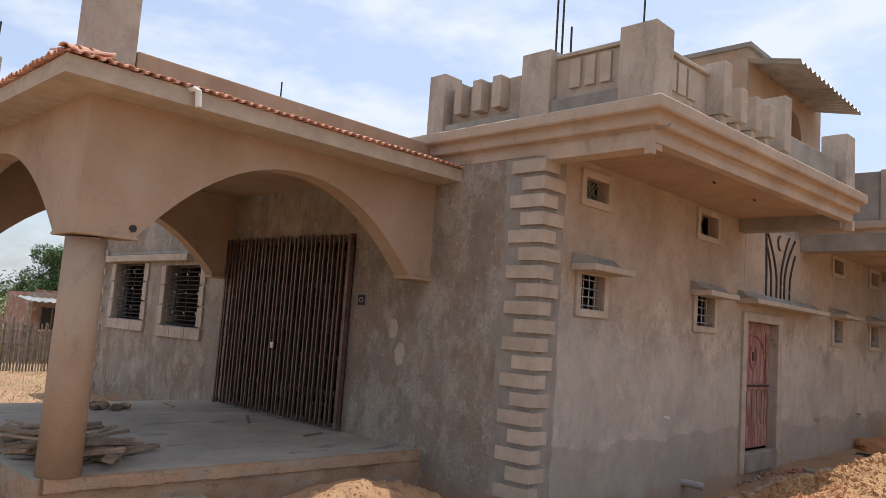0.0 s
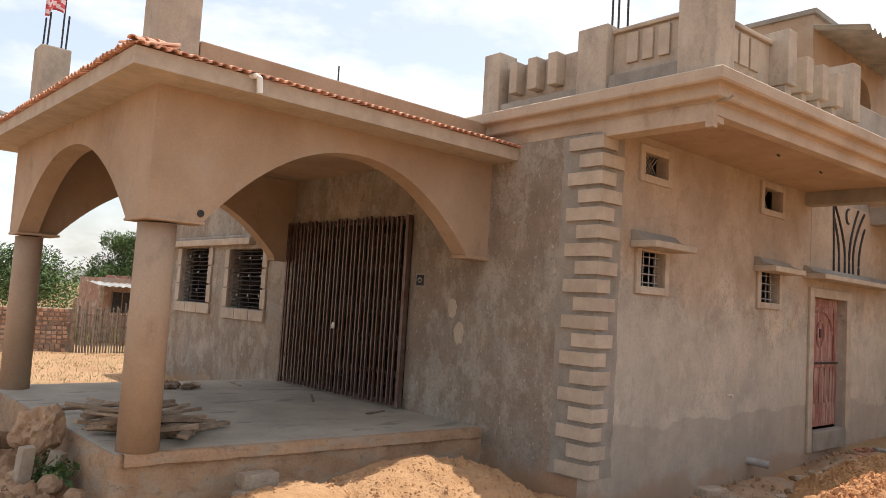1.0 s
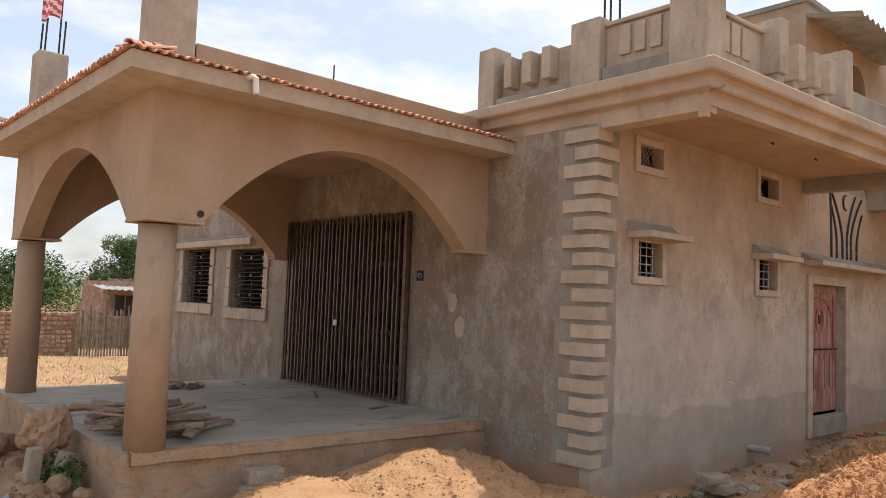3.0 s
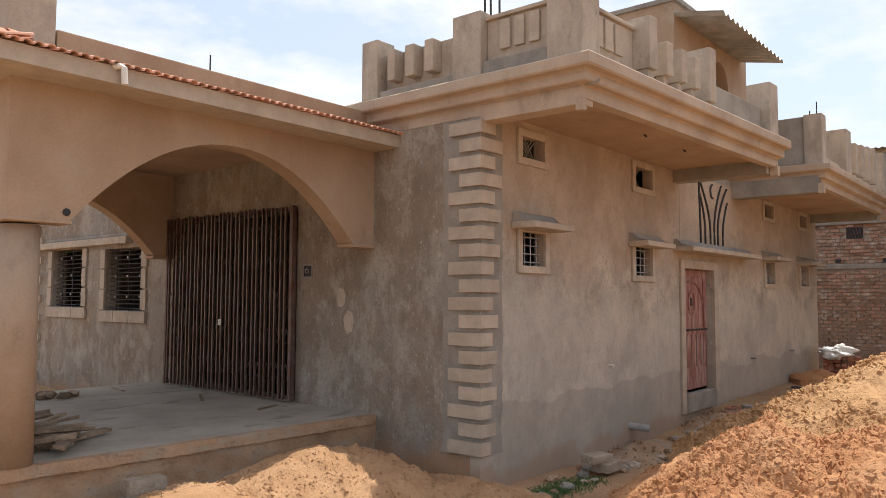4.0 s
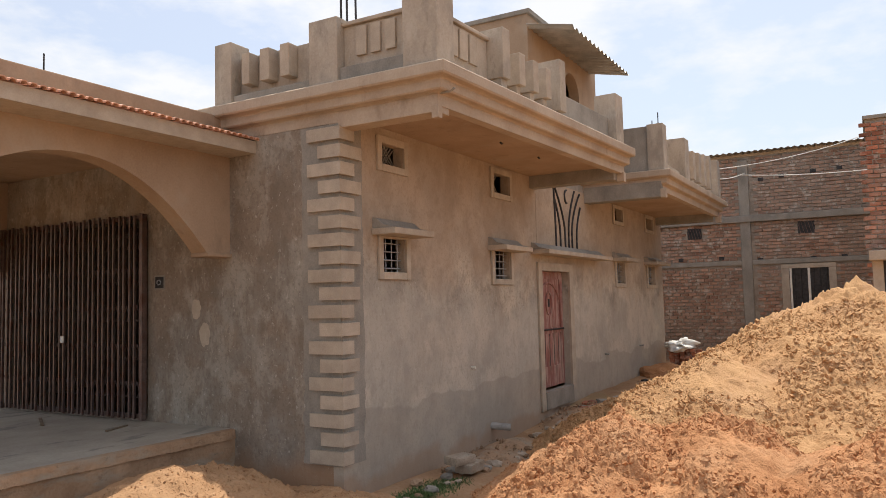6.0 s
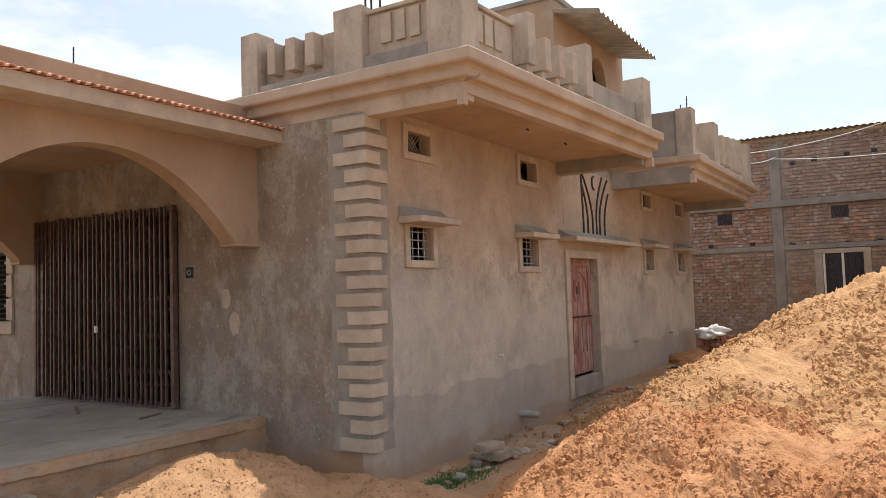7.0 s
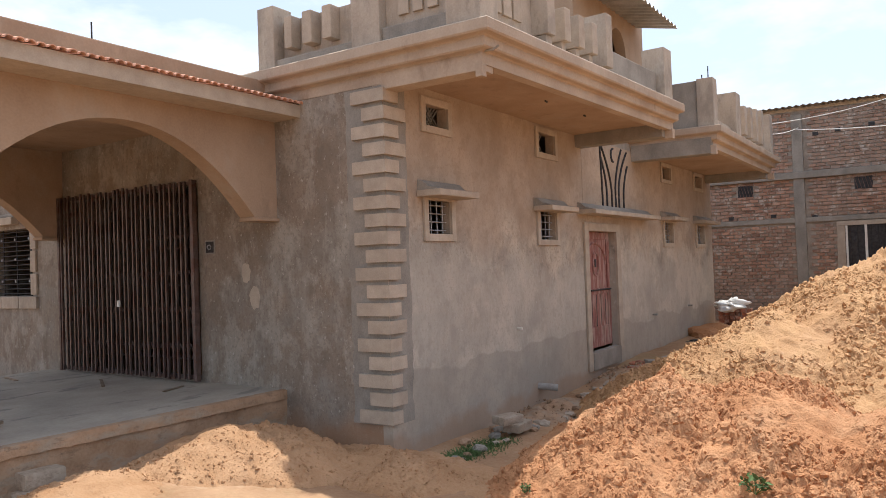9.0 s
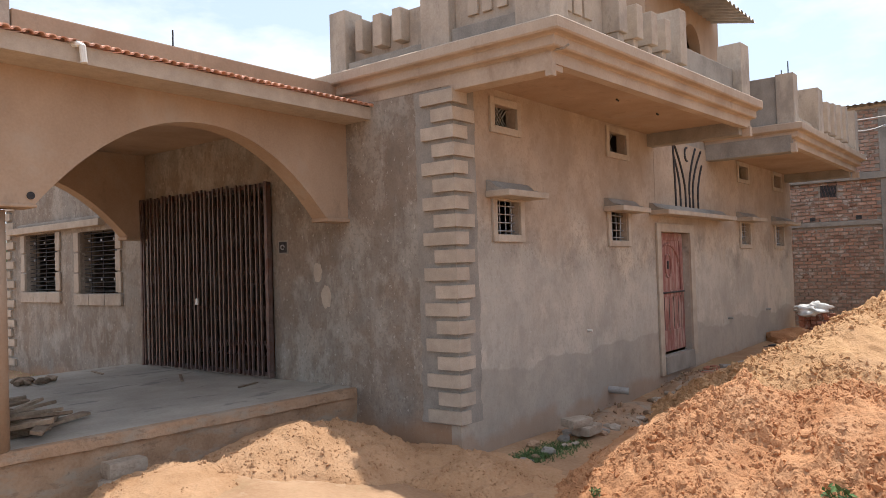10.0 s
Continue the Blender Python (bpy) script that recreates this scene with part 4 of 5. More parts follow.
def crumbs(label, cones, seed, n, xr, yr, mat, low, high, rough=1.0):
    """Loose clods lying on a heap, all in one mesh."""
    kinds = []
    for k in range(6):
        bm = bmesh.new()
        bmesh.ops.create_icosphere(bm, subdivisions=1, radius=1.0)
        for v in bm.verts:
            v.co *= 1 + 0.9 * noise.noise(v.co * 1.5 + Vector((k * 7.0, 0, 0)))
        bm.verts.index_update()
        kinds.append(([v.co.copy() for v in bm.verts], [tuple(v.index for v in f.verts) for f in bm.faces]))
        bm.free()
    verts, faces = [], []
    for _ in range(n):
        x, y = random.uniform(*xr), random.uniform(*yr)
        h = heap_height(cones, x, y, seed, rough) + 0.1
        if h < ground_height(x, y) - 0.02:
            continue
        if noise.noise((x * 1.0, y * 1.0, seed + 20)) + 0.6 * noise.noise((x * 3.0, y * 3.0, seed + 21)) + random.uniform(-0.25, 0.25) < -0.12:
            continue
        r = low + (high - low) * random.random() ** 4
        q = Euler([random.uniform(0, 6.28) for _ in range(3)]).to_matrix()
        vs, fs = random.choice(kinds)
        wide, deep, tall = random.uniform(0.7, 1.4), random.uniform(0.6, 1.2), random.uniform(0.5, 0.9)
        k = len(verts)
        for v in vs:
            p = q @ Vector((v.x * wide, v.y * deep, v.z * tall)) * r
            verts.append((x + p.x, y + p.y, h - r * 0.38 + p.z))
        faces += [tuple(k + i for i in f) for f in fs]
    me = bpy.data.meshes.new("crumbs")
    me.from_pydata(verts, [], faces)
    me.materials.append(mat)
    return tagged(new("loose_clods", me), label, "clods", kind="stuff")


FRONT_HEAP = [(0.82, -2.69, 1.10, 2.02, 1.60, 1), (1.0, -3.5, 1.10, 2.3, 1.7, 1), (0.9, -4.9, 1.0, 2.4, 2.0, 1)]
BACK_HEAP = [(6.25, -4.67, 2.52, 4.38, 4.0, 1), (4.05, -3.09, 1.46, 1.95, 2.6, 1), (5.9, -6.0, 2.60, 4.4, 3.4, 1)]
BIG = FRONT_HEAP + BACK_HEAP
heap("low orange heap of loose building sand beside the wall", FRONT_HEAP, 4.0, steps(-2.6, 3.6, -1.6, 2.2, 0.012, 1.03), steps(-7, -0.4, -4.6, -1.1, 0.012, 1.03), SAND)
heap("tall paler heap of loose building sand behind the low one", BACK_HEAP, 4.0, steps(0.9, 12, 1.3, 5.5, 0.018, 1.03), steps(-10.2, 0.0, -5.2, -0.6, 0.018, 1.03), BACK_SAND)
SMALL = [(-1.50, 0.85, 0.55, 1.5, 1.15, 2), (-2.95, 0.80, 0.47, 0.95, 0.9, 2), (-0.4, 0.1, 0.15, 1.2, 1.3, 2), (-2.6, -0.4, 0.04, 2.3, 1.6, 2)]
heap("low heap of pale orange sand before the porch", SMALL, 9.0, steps(-5, 0.3, -4.8, 0.0, 0.025, 1.05), steps(-2.3, 1.6, -2.2, 1.57, 0.025, 1.05), PALE_SAND, rough=0.6)
STRIP = [(-0.30, 0.9, 0.09, 0.5, 1.1, 2), (3.2, -0.30, 0.10, 1.4, 0.4, 2), (5.9, -0.55, 0.30, 1.5, 0.7, 2)]
heap("low spill of earth and gravel along the foot of the house wall", STRIP, 17.0, steps(-1.0, 7.6, -0.98, 7.5, 0.04, 1.05), steps(-1.5, 2.0, -1.45, 1.56, 0.04, 1.05), EARTHY, lift=0.05, rough=0.3)
DIRT = [(-5.0, 3.7, 0.62, 1.7, 1.9, 1), (-5.6, 5.6, 0.40, 1.8, 1.8, 1), (-4.5, 2.4, 0.35, 1.2, 1.4, 1)]
heap("low bank of brown earth and rubble beside the porch plinth", DIRT, 13.0, steps(-7.5, -4.15, -7.2, -4.16, 0.04, 1.05), steps(0.8, 7.5, 1.0, 7.0, 0.04, 1.05), DIRT_EARTH, rough=1.0)
random.seed(31)
crumbs("loose orange clods strewn over the front sand heap", FRONT_HEAP, 4.0, 34000, (-1.2, 2.2), (-4.9, -1.1), SAND, 0.006, 0.042)
crumbs("loose pale clods strewn over the tall sand heap", BACK_HEAP, 4.0, 28000, (1.6, 5.6), (-5.0, -0.9), BACK_SAND, 0.008, 0.050)
crumbs("loose pale clods strewn over the low sand heap", SMALL, 9.0, 14000, (-3.6, -0.1), (-1.2, 1.4), PALE_SAND, 0.004, 0.022, 0.6)
crumbs("grey and brown pebbles along the foot of the house wall", STRIP, 17.0, 1900, (-0.9, 7.3), (-1.3, 1.5), ROCK, 0.008, 0.045, 0.3)
crumbs("brown clods and pebbles strewn over the earth bank", DIRT, 13.0, 1500, (-6.5, -4.2), (1.2, 6.8), ROCK, 0.012, 0.07)

# ---- brick neighbour behind ----
brick_house = thing("brick_house", "two-storey neighbour of exposed red brick with concrete bands", "house")
part("wall", box((16.56, -9.0, -0.5), (16.9, 6.0, 6.1)), MORTAR, brick_house, "mortar bed")
part("concrete_band", box((16.42, -9.0, 4.20), (16.6, 6.0, 4.39), 0.02), GREY, brick_house)
part("concrete_band", box((16.50, -9.0, 2.98), (16.6, 6.0, 3.12), 0.02), GREY, brick_house)
for y in (-1.88, 3.2):
    part("concrete_post", box((16.47, y, -0.3), (16.6, y + 0.28, 6.0), 0.02), GREY, brick_house)
sheet = part("roof_sheet", corrugated(-6.2, 9.2, -0.25, 6.19, 1.4, 6.30, 0.17, 0.016), GREY, brick_house)
sheet.matrix_basis = pose(16.5, 0, 0, 0, 0, -90)

tower = thing("brick_tower", "corner block of exposed red brick with a concrete ledge", "house")
part("wall", box((11.56, -9.0, -0.5), (15.0, -4.87, 5.8)), MORTAR, tower, "mortar bed")
part("concrete_ledge", box((11.1, -9.0, 2.78), (11.6, -4.80, 2.98), 0.02), TRIM, tower)
part("coping", box((11.48, -9.0, 5.74), (15.0, -4.83, 5.82), 0.015), GREY, tower)


def brick_field(parent, mat, x, y0, y1, z0, z1, holes, keep, course=0.098, length=0.235):
    """Courses of bricks standing 15 mm proud of the mortar; keep picks those that are parts of their own."""
    unit = box((-0.015, 0, 0), (0.05, length - 0.022, course - 0.022), 0.006)
    base = part("brick", unit, mat, parent)
    mesh = base.data
    bpy.data.objects.remove(base)
    verts, faces, count = [], [], 0
    rows_z = int((z1 - z0) / course)
    for r in range(rows_z):
        z = z0 + r * course
        y = y0 - (length / 2 if r % 2 else 0)
        while y < y1:
            if y > y0 - 0.2 and not any(a - length < y < b and c - course < z < d for a, b, c, d in holes):
                j = random.uniform(-0.008, 0.008)
                if keep(y, z) and count < 300:
                    ob = new("brick", mesh)
                    ob.parent = parent
                    ob.matrix_basis = pose(x + j, y, z + random.uniform(-0.008, 0.008), random.uniform(-3, 3), 0, random.uniform(-2, 2))
                    count += 1
                else:
                    k = len(verts)
                    tip, lift, wide = random.uniform(-0.05, 0.05), random.uniform(-0.008, 0.008), random.uniform(0.85, 1.03)
                    verts += [(v.co.x + x + j, v.co.y * wide + y, v.co.z + z + lift + tip * v.co.y) for v in mesh.vertices]
                    faces += [tuple(k + i for i in p.vertices) for p in mesh.polygons]
            y += length
    rest = bpy.data.meshes.new("brickwork")
    rest.from_pydata(verts, [], faces)
    rest.materials.append(mat)
    ob = new("brickwork", rest)
    ob.parent = parent
    ob["kind"] = "stuff"


nholes = [(-0.46, -0.18, 3.84, 4.08), (-3.46, -3.15, 3.84, 4.08), (-3.85, -2.75, 1.3, 2.9), (-1.85, -1.64, -1, 9), (-9, 9, 4.28, 4.32), (-9, 9, 3.03, 3.07)]
brick_field(brick_house, OLD_BRICK, 16.545, -9.0, 1.5, -0.2, 6.1, nholes, lambda y, z: 3.2 < z < 4.2 and -5 < y < 0.5)
brick_field(tower, BRICK, 11.545, -7.2, -4.87, 0.2, 5.75, [(-9, 9, 2.86, 2.9), (-6.4, -5.1, 1.2, 2.7)], lambda y, z: z > 3.0 and y > -6.2)
wb = thing("window_11", "barred window with a cement surround in the brick wall", "window", kind="structure")
part("surround", box((16.48, -3.98, 2.84), (16.6, -2.62, 2.96), 0.01), TRIM, wb)
part("surround", box((16.48, -2.82, 1.3), (16.6, -2.62, 2.84), 0.01), TRIM, wb)
part("surround", box((16.48, -3.98, 1.3), (16.6, -3.80, 2.84), 0.01), TRIM, wb)
# Flat dark sheet paints the shade inside the window.
part("window_shade_sheet", box((16.53, -3.80, 1.3), (16.56, -2.82, 2.84)), IRON_AND_SHADE, wb, "flat dark sheet for the shade in a window")
part("window_frame", box((16.49, -3.34, 1.3), (16.53, -3.28, 2.84)), PVC, wb)
part("window_frame", box((16.49, -2.88, 1.3), (16.53, -2.83, 2.84)), PVC, wb)
for i in range(6):
    y = -3.75 + i * 0.16
    part("bar", rod((16.515, y, 1.3), (16.515, y, 2.84), 0.012, sides=6), IRON_AND_SHADE, wb)
for k, (a, b) in enumerate(((-0.52, -0.12), (-3.52, -3.09))):
    vb = thing("window_%d" % (12 + k), "small dark vent in the brick wall", "window", kind="structure")
    # Shade within the vent is a dark sheet; the wall behind is solid.
    part("opening", box((16.53, a, 3.80), (16.56, b, 4.13)), IRON_AND_SHADE, vb)
    for i in range(5):
        y = a + (b - a) * (i + 0.5) / 5
        part("bar", rod((16.52, y - 0.04, 3.80), (16.52, y + 0.04, 4.13), 0.008, sides=6), IRON, vb)
# Putlog holes are only dark slabs, with the holes' shade as their colour.
for y, z in ((-2.75, 5.45), (-3.55, 5.50), (-4.2, 5.52), (-2.2, 5.4), (-1.05, 3.20), (-2.1, 3.12), (-3.45, 3.10), (-4.2, 3.12), (0.1, 3.2)):
    part("putlog_shade", box((16.522, y - 0.07, z - 0.05), (16.545, y + 0.07, z + 0.05)), IRON_AND_SHADE, brick_house, "dark slab painted as the shade of a hole in the brickwork")
# No recess is cut here: a dark sheet gives its shade.
part("opening", box((11.53, -6.5, 1.2), (11.57, -5.05, 2.78)), IRON_AND_SHADE, tower, "flat dark sheet for the shade in a recess")
part("jamb", box((11.46, -5.05, 1.2), (11.6, -4.85, 2.78), 0.01), TRIM, tower)


def wire(a, b, sag, r=0.008, label="pale electric cable hung between the houses", mat=None):
    pts = []
    for i in range(17):
        u = i / 16
        p = Vector(a).lerp(Vector(b), u)
        pts.append((p.x, p.y, p.z - sag * 4 * u * (1 - u)))
    tagged(part("cable", tube(pts, r, 6), mat or PVC), label, "cable")


wire((16.3, -1.7, 5.55), (11.2, -6.5, 4.70), 0.12, 0.014)
wire((13.6, -1.5, 5.1), (16.4, -1.8, 5.6), 0.05, 0.014)
wire((13.6, -1.5, 5.35), (16.4, -4.8, 6.3), 0.12, 0.014)
wire((-4.47, 5.37, 4.11), (-4.67, 18.54, 7.52), 0.1, 0.035, "dark electric cable running from the porch eave", GREY_PVC)

# ---- far side: boundary wall, bamboo gate, hut, trees ----
bwall = thing("boundary_wall", "low boundary wall of rough red bricks", "wall", kind="structure")
part("core", box((-14.0, 16.62, 0.0), (-0.25, 16.8, 1.48)), MORTAR, bwall, "mortar bed")
part("core", box((1.2, 16.62, 0.0), (3.4, 16.8, 1.5)), MORTAR, bwall, "mortar bed")


def boundary_bricks():
    unit = part("brick", box((0, -0.02, 0), (0.108, 0.05, 0.082), 0.012), RUBBLE_BRICK, bwall)
    mesh = unit.data
    bpy.data.objects.remove(unit)
    verts, faces, count = [], [], 0
    for r in range(11):
        z = 0.22 + r * 0.117
        x = -12 - (0.12 if r % 2 else 0)
        while x < 3.2:
            if not -0.42 < x < 1.2:
                j = random.uniform(-0.02, 0.01)
                if x > -3.4 and count < 300:
                    ob = new("brick", mesh)
                    ob.parent = bwall
                    ob.matrix_basis = pose(x, 16.6 + j, z + random.uniform(-0.012, 0.012), 0, random.uniform(-6, 6), random.uniform(-4, 4))
                    count += 1
                else:
                    k = len(verts)
                    verts += [(v.co.x + x, v.co.y + 16.6 + j, v.co.z + z) for v in mesh.vertices]
                    faces += [tuple(k + i for i in p.vertices) for p in mesh.polygons]
            x += random.uniform(0.125, 0.14)
    rest = bpy.data.meshes.new("brickwork")
    rest.from_pydata(verts, [], faces)
    rest.materials.append(RUBBLE_BRICK)
    ob = new("brickwork", rest)
    ob.parent = bwall
    ob["kind"] = "stuff"


boundary_bricks()
bamboo = thing("bamboo_gate", "rough gate of upright grey bamboo poles", "gate")
for i in range(20):
    x = -0.22 + i * 0.075
    part("pole", rod((x, 16.5, 0.28), (x + random.uniform(-0.04, 0.04), 16.5, 1.55 + random.uniform(-0.18, 0.15)), random.uniform(0.018, 0.03), sides=6), GREY_WOOD, bamboo)
for z in (0.6, 1.0, 1.35):
    part("rail", rod((-0.25, 16.53, z), (1.25, 16.53, z + 0.02), 0.022, sides=6), WOOD, bamboo)
part("post", rod((-0.28, 16.5, 0.2), (-0.28, 16.5, 1.75), 0.05), WOOD, bamboo)
part("post", rod((1.22, 16.5, 0.2), (1.22, 16.5, 1.7), 0.05), WOOD, bamboo)
HX = 0.75
hut = thing("brick_hut", "small unfinished brick hut with a tin lean-to", "hut")
part("wall", box((0.8 + HX, 20.0, 0.2), (4.2 + HX, 22.5, 2.40)), OLD_BRICK, hut)
for i in range(14):
    ob = part("loose_brick", box((0, 0, 0), (0.23, 0.12, 0.08)), BRICK, hut)
    ob.matrix_basis = pose(0.85 + HX + i * 0.235, 20.05 + random.uniform(-0.03, 0.03), 2.40, 0, 0, random.uniform(-12, 12))
# Hut wall is solid; a dark sheet paints the window's inner shade.
part("opening", box((1.05 + HX, 19.985, 1.3), (2.0 + HX, 20.0, 1.95)), IRON_AND_SHADE, hut, "flat dark sheet for the shade in the hut window")
for i in range(4):
    part("bar", rod((1.05 + HX + 0.32 * i, 19.97, 1.25), (1.05 + HX + 0.32 * i, 19.97, 2.0), 0.02, sides=6), WOOD, hut)
part("roof_sheet", corrugated(0.3 + HX, 2.6 + HX, 18.9, 2.12, 20.2, 2.25, 0.2, 0.02), TIN, hut)
for x in (0.4 + HX, 1.7 + HX, 2.5 + HX):
    part("post", rod((x, 18.95, 0.2), (x, 18.95, 2.14), 0.04), WOOD, hut)


def rock(centre, size, seed, mat=ROCK, flatness=0.8, sub=3, rough=0.28):
    bm = bmesh.new()
    bmesh.ops.create_icosphere(bm, subdivisions=sub, radius=1.0)
    for v in bm.verts:
        n = v.co.normalized()
        d = 1 + rough * noise.noise(n * 1.3 + Vector((seed, 0, 0))) + rough * 0.5 * noise.noise(n * 3.1 + Vector((0, seed, 0))) + rough * 0.2 * noise.noise(n * 8 + Vector((0, 0, seed)))
        v.co = Vector((n.x * d * size[0], n.y * d * size[1], n.z * d * size[2]))
    bmesh.ops.rotate(bm, verts=bm.verts, cent=(0, 0, 0), matrix=Matrix.Rotation(seed * 1.7, 3, "Z"))
    bmesh.ops.translate(bm, verts=bm.verts, vec=centre)
    return bm


# ---- loose stones, bricks and boards ----
tagged(part("boulder", rock((-4.40, 2.98, 0.78), (0.20, 0.20, 0.22), 3.0, sub=4, rough=0.5), ROCK), "large rough brown boulder leaning on the plinth", "boulder")
for i, (x, y, r) in enumerate(((-4.55, 3.75, 0.15), (-4.75, 3.45, 0.17), (-4.9, 4.2, 0.13), (-4.45, 2.35, 0.12), (-4.62, 2.7, 0.10), (-5.05, 3.0, 0.12),
                               (-4.4, 4.6, 0.14), (-4.7, 5.2, 0.12), (-5.0, 2.4, 0.09), (-4.5, 5.8, 0.12), (-4.9, 2.0, 0.08), (-4.35, 2.0, 0.09), (-5.3, 2.7, 0.10))):
    z = heap_height(DIRT, x, y, 13.0) + 0.1
    tagged(part("stone", rock((x, y, max(z, 0.1) + r * 0.35), (r, r * 0.85, r * 0.7), 5.0 + i, sub=2), ROCK), "rough brown field stone lying on the earth bank", "stone", "stones on the bank")


def block(x, y, z, sx, sy, sz, rz, tilt, mat, name, label, category, group="", wear=0.010):
    """A broken-edged block: a cube with its faces and edges worn."""
    bm = bmesh.new()
    bmesh.ops.create_cube(bm, size=1)
    bmesh.ops.subdivide_edges(bm, edges=bm.edges, cuts=4, use_grid_fill=True)
    for v in bm.verts:
        p = Vector((v.co.x * sx, v.co.y * sy, (v.co.z + 0.5) * sz))
        edge = sum(1 for c in v.co if abs(c) > 0.49)
        n = v.co.normalized()
        v.co = p - n * (wear * 0.5 * (edge - 1)) + n * wear * noise.noise(p * 9 + Vector((x * 3, y * 5, z * 7)))
    ob = part(name, bm, mat)
    ob.matrix_basis = pose(x, y, z, tilt, tilt * 0.4, rz)
    return tagged(ob, label, category, group)


block(-4.62, 2.62, 0.28, 0.12, 0.11, 0.44, 12, 6, STONE, "stone_post", "broken upright grey stone post in the earth bank", "stone")
block(-4.36, 2.72, 0.34, 0.13, 0.12, 0.30, 40, 14, STONE, "stone_post", "short leaning grey stone post by the plinth", "stone")
block(-3.00, 1.40, 0.28, 0.36, 0.20, 0.15, 10, 0, STONE, "cement_block", "weathered grey cement block stacked by the plinth", "block", "cement blocks")
block(-2.97, 1.42, 0.43, 0.34, 0.19, 0.14, -4, 0, STONE, "cement_block", "weathered grey cement block stacked by the plinth", "block", "cement blocks")
block(-0.62, -0.55, 0.10, 0.30, 0.24, 0.10, 30, 4, STONE, "cement_block", "flat grey stone slab lying at the corner of the house", "block", "cement blocks")
block(1.75, -0.55, 0.12, 0.42, 0.22, 0.11, 6, 3, STONE, "cement_block", "grey cement block lying along the wall foot", "block", "cement blocks")
block(1.60, -0.50, 0.23, 0.38, 0.20, 0.10, -10, 4, STONE, "cement_block", "grey cement block lying along the wall foot", "block", "cement blocks")

random.seed(5)
for i in range(85):
    u = random.random()
    x = 0.15 + 6.5 * u
    y = -0.28 - random.random() * (0.35 + 0.5 * (u > 0.55))
    r = random.uniform(0.03, 0.085) * (1.3 if u > 0.6 else 1)
    z = max(ground_height(x, y), heap_height(BIG, x, y, 4.0) + 0.1)
    tagged(part("rubble_stone", rock((x, y, z + r * 0.3), (r * 1.2, r, r * 0.65), 20.0 + i, sub=2, rough=0.4), random.choice((ROCK, ROCK, GREY, TRIM))), "broken lump of stone and mortar along the wall foot", "rubble", "rubble along the wall")
for i in range(16):
    x, y = random.uniform(4.6, 6.8), random.uniform(-1.0, -0.36)
    z = max(ground_height(x, y), heap_height(BIG, x, y, 4.0) + 0.1)
    block(x, y, z + random.uniform(0, 0.12), 0.23, 0.11, 0.075, random.uniform(0, 180), random.uniform(-20, 20), random.choice((BRICK, MORTAR, GREY)), "loose_brick", "loose broken brick in the heap below the door", "brick", "bricks below the door", 0.008)
random.seed(23)
for i in range(34):
    ln = random.uniform(0.45, 1.15)
    x, y = -3.58 + random.gauss(0, 0.18), 2.60 + random.gauss(0, 0.26)
    turn = random.gauss(72, 34)
    reach = Vector((-math.sin(math.radians(turn)), math.cos(math.radians(turn)))) * ln / 2
    if min((Vector((x, y)) + reach * u - Vector((-3.91, 1.86))).length for u in (-1, -0.75, -0.5, -0.25, 0, 0.25, 0.5, 0.75, 1)) < 0.26:
        continue
    wide, thick = random.choice(((0.035, 0.03), (0.07, 0.025), (0.05, 0.04), (0.10, 0.03)))
    ob = part("board", box((-wide / 2, -ln / 2, 0), (wide / 2, ln / 2, thick), 0.004), WOOD)
    ob.matrix_basis = pose(x, y, 0.775 + 0.0062 * i, random.uniform(-9, 9), random.uniform(-16, 16), turn)
    tagged(ob, "weathered shuttering board thrown down by the column", "board", "boards by the column")
for i in range(9):
    x, y = -1.75 + random.uniform(-0.35, 0.25), 5.8 + random.uniform(-0.2, 0.2)
    tagged(part("wood_scrap", rock((x, y, 0.80), (0.12, 0.05, 0.045), 70.0 + i, sub=2), WOOD), "scrap of dark wood and rubble on the porch floor", "scrap", "scraps on the floor")
for x, y, ln, rz in ((-0.6, 4.3, 0.7, 60), (-0.9, 6.0, 0.5, 80), (-0.55, 2.9, 0.4, 20), (-2.6, 5.6, 0.25, 20)):
    ob = part("wood_scrap", box((-ln / 2, -0.02, 0), (ln / 2, 0.02, 0.015), 0.004), WOOD)
    ob.matrix_basis = pose(x, y, 0.762, 0, 0, rz)
    tagged(ob, "thin dark strip of wood on the cement floor", "scrap", "scraps on the floor")

sheet_bm = bmesh.new()
bmesh.ops.create_grid(sheet_bm, x_segments=24, y_segments=18, size=0.5)
for v in sheet_bm.verts:
    x, y = v.co.x * 1.1 - 5.45, v.co.y * 0.8 + 2.05
    v.co = Vector((x, y, max(ground_height(x, y), heap_height(DIRT, x, y, 13.0) + 0.1) + 0.07 + 0.03 * noise.noise((x * 4, y * 4, 1))))
sheet_ob = part("plastic_sheet", sheet_bm, BLUE_SHEET, smooth=True)
solid = sheet_ob.modifiers.new("thickness", "SOLIDIFY")
solid.thickness = 0.01
tagged(sheet_ob, "crumpled pale plastic sheet lying on the earth", "sheet")

# things at the far end of the side wall
stack = thing("brick_stack", "stack of red bricks with white sacking thrown over it", "brick stack")
for k in range(7):
    for j in range(6):
        ob = part("brick", box((0, 0, 0), (0.22, 0.11, 0.075), 0.004), BRICK, stack)
        ob.matrix_basis = pose(13.0 + 0.06 * (k % 2) + random.uniform(-0.03, 0.03), -1.05 + j * 0.135, 0.22 + k * 0.088, 0, 0, random.uniform(-8, 8))
sack_bm = rock((13.05, -0.55, 0.93), (0.26, 0.30, 0.15), 41.0, sub=4, rough=0.9)
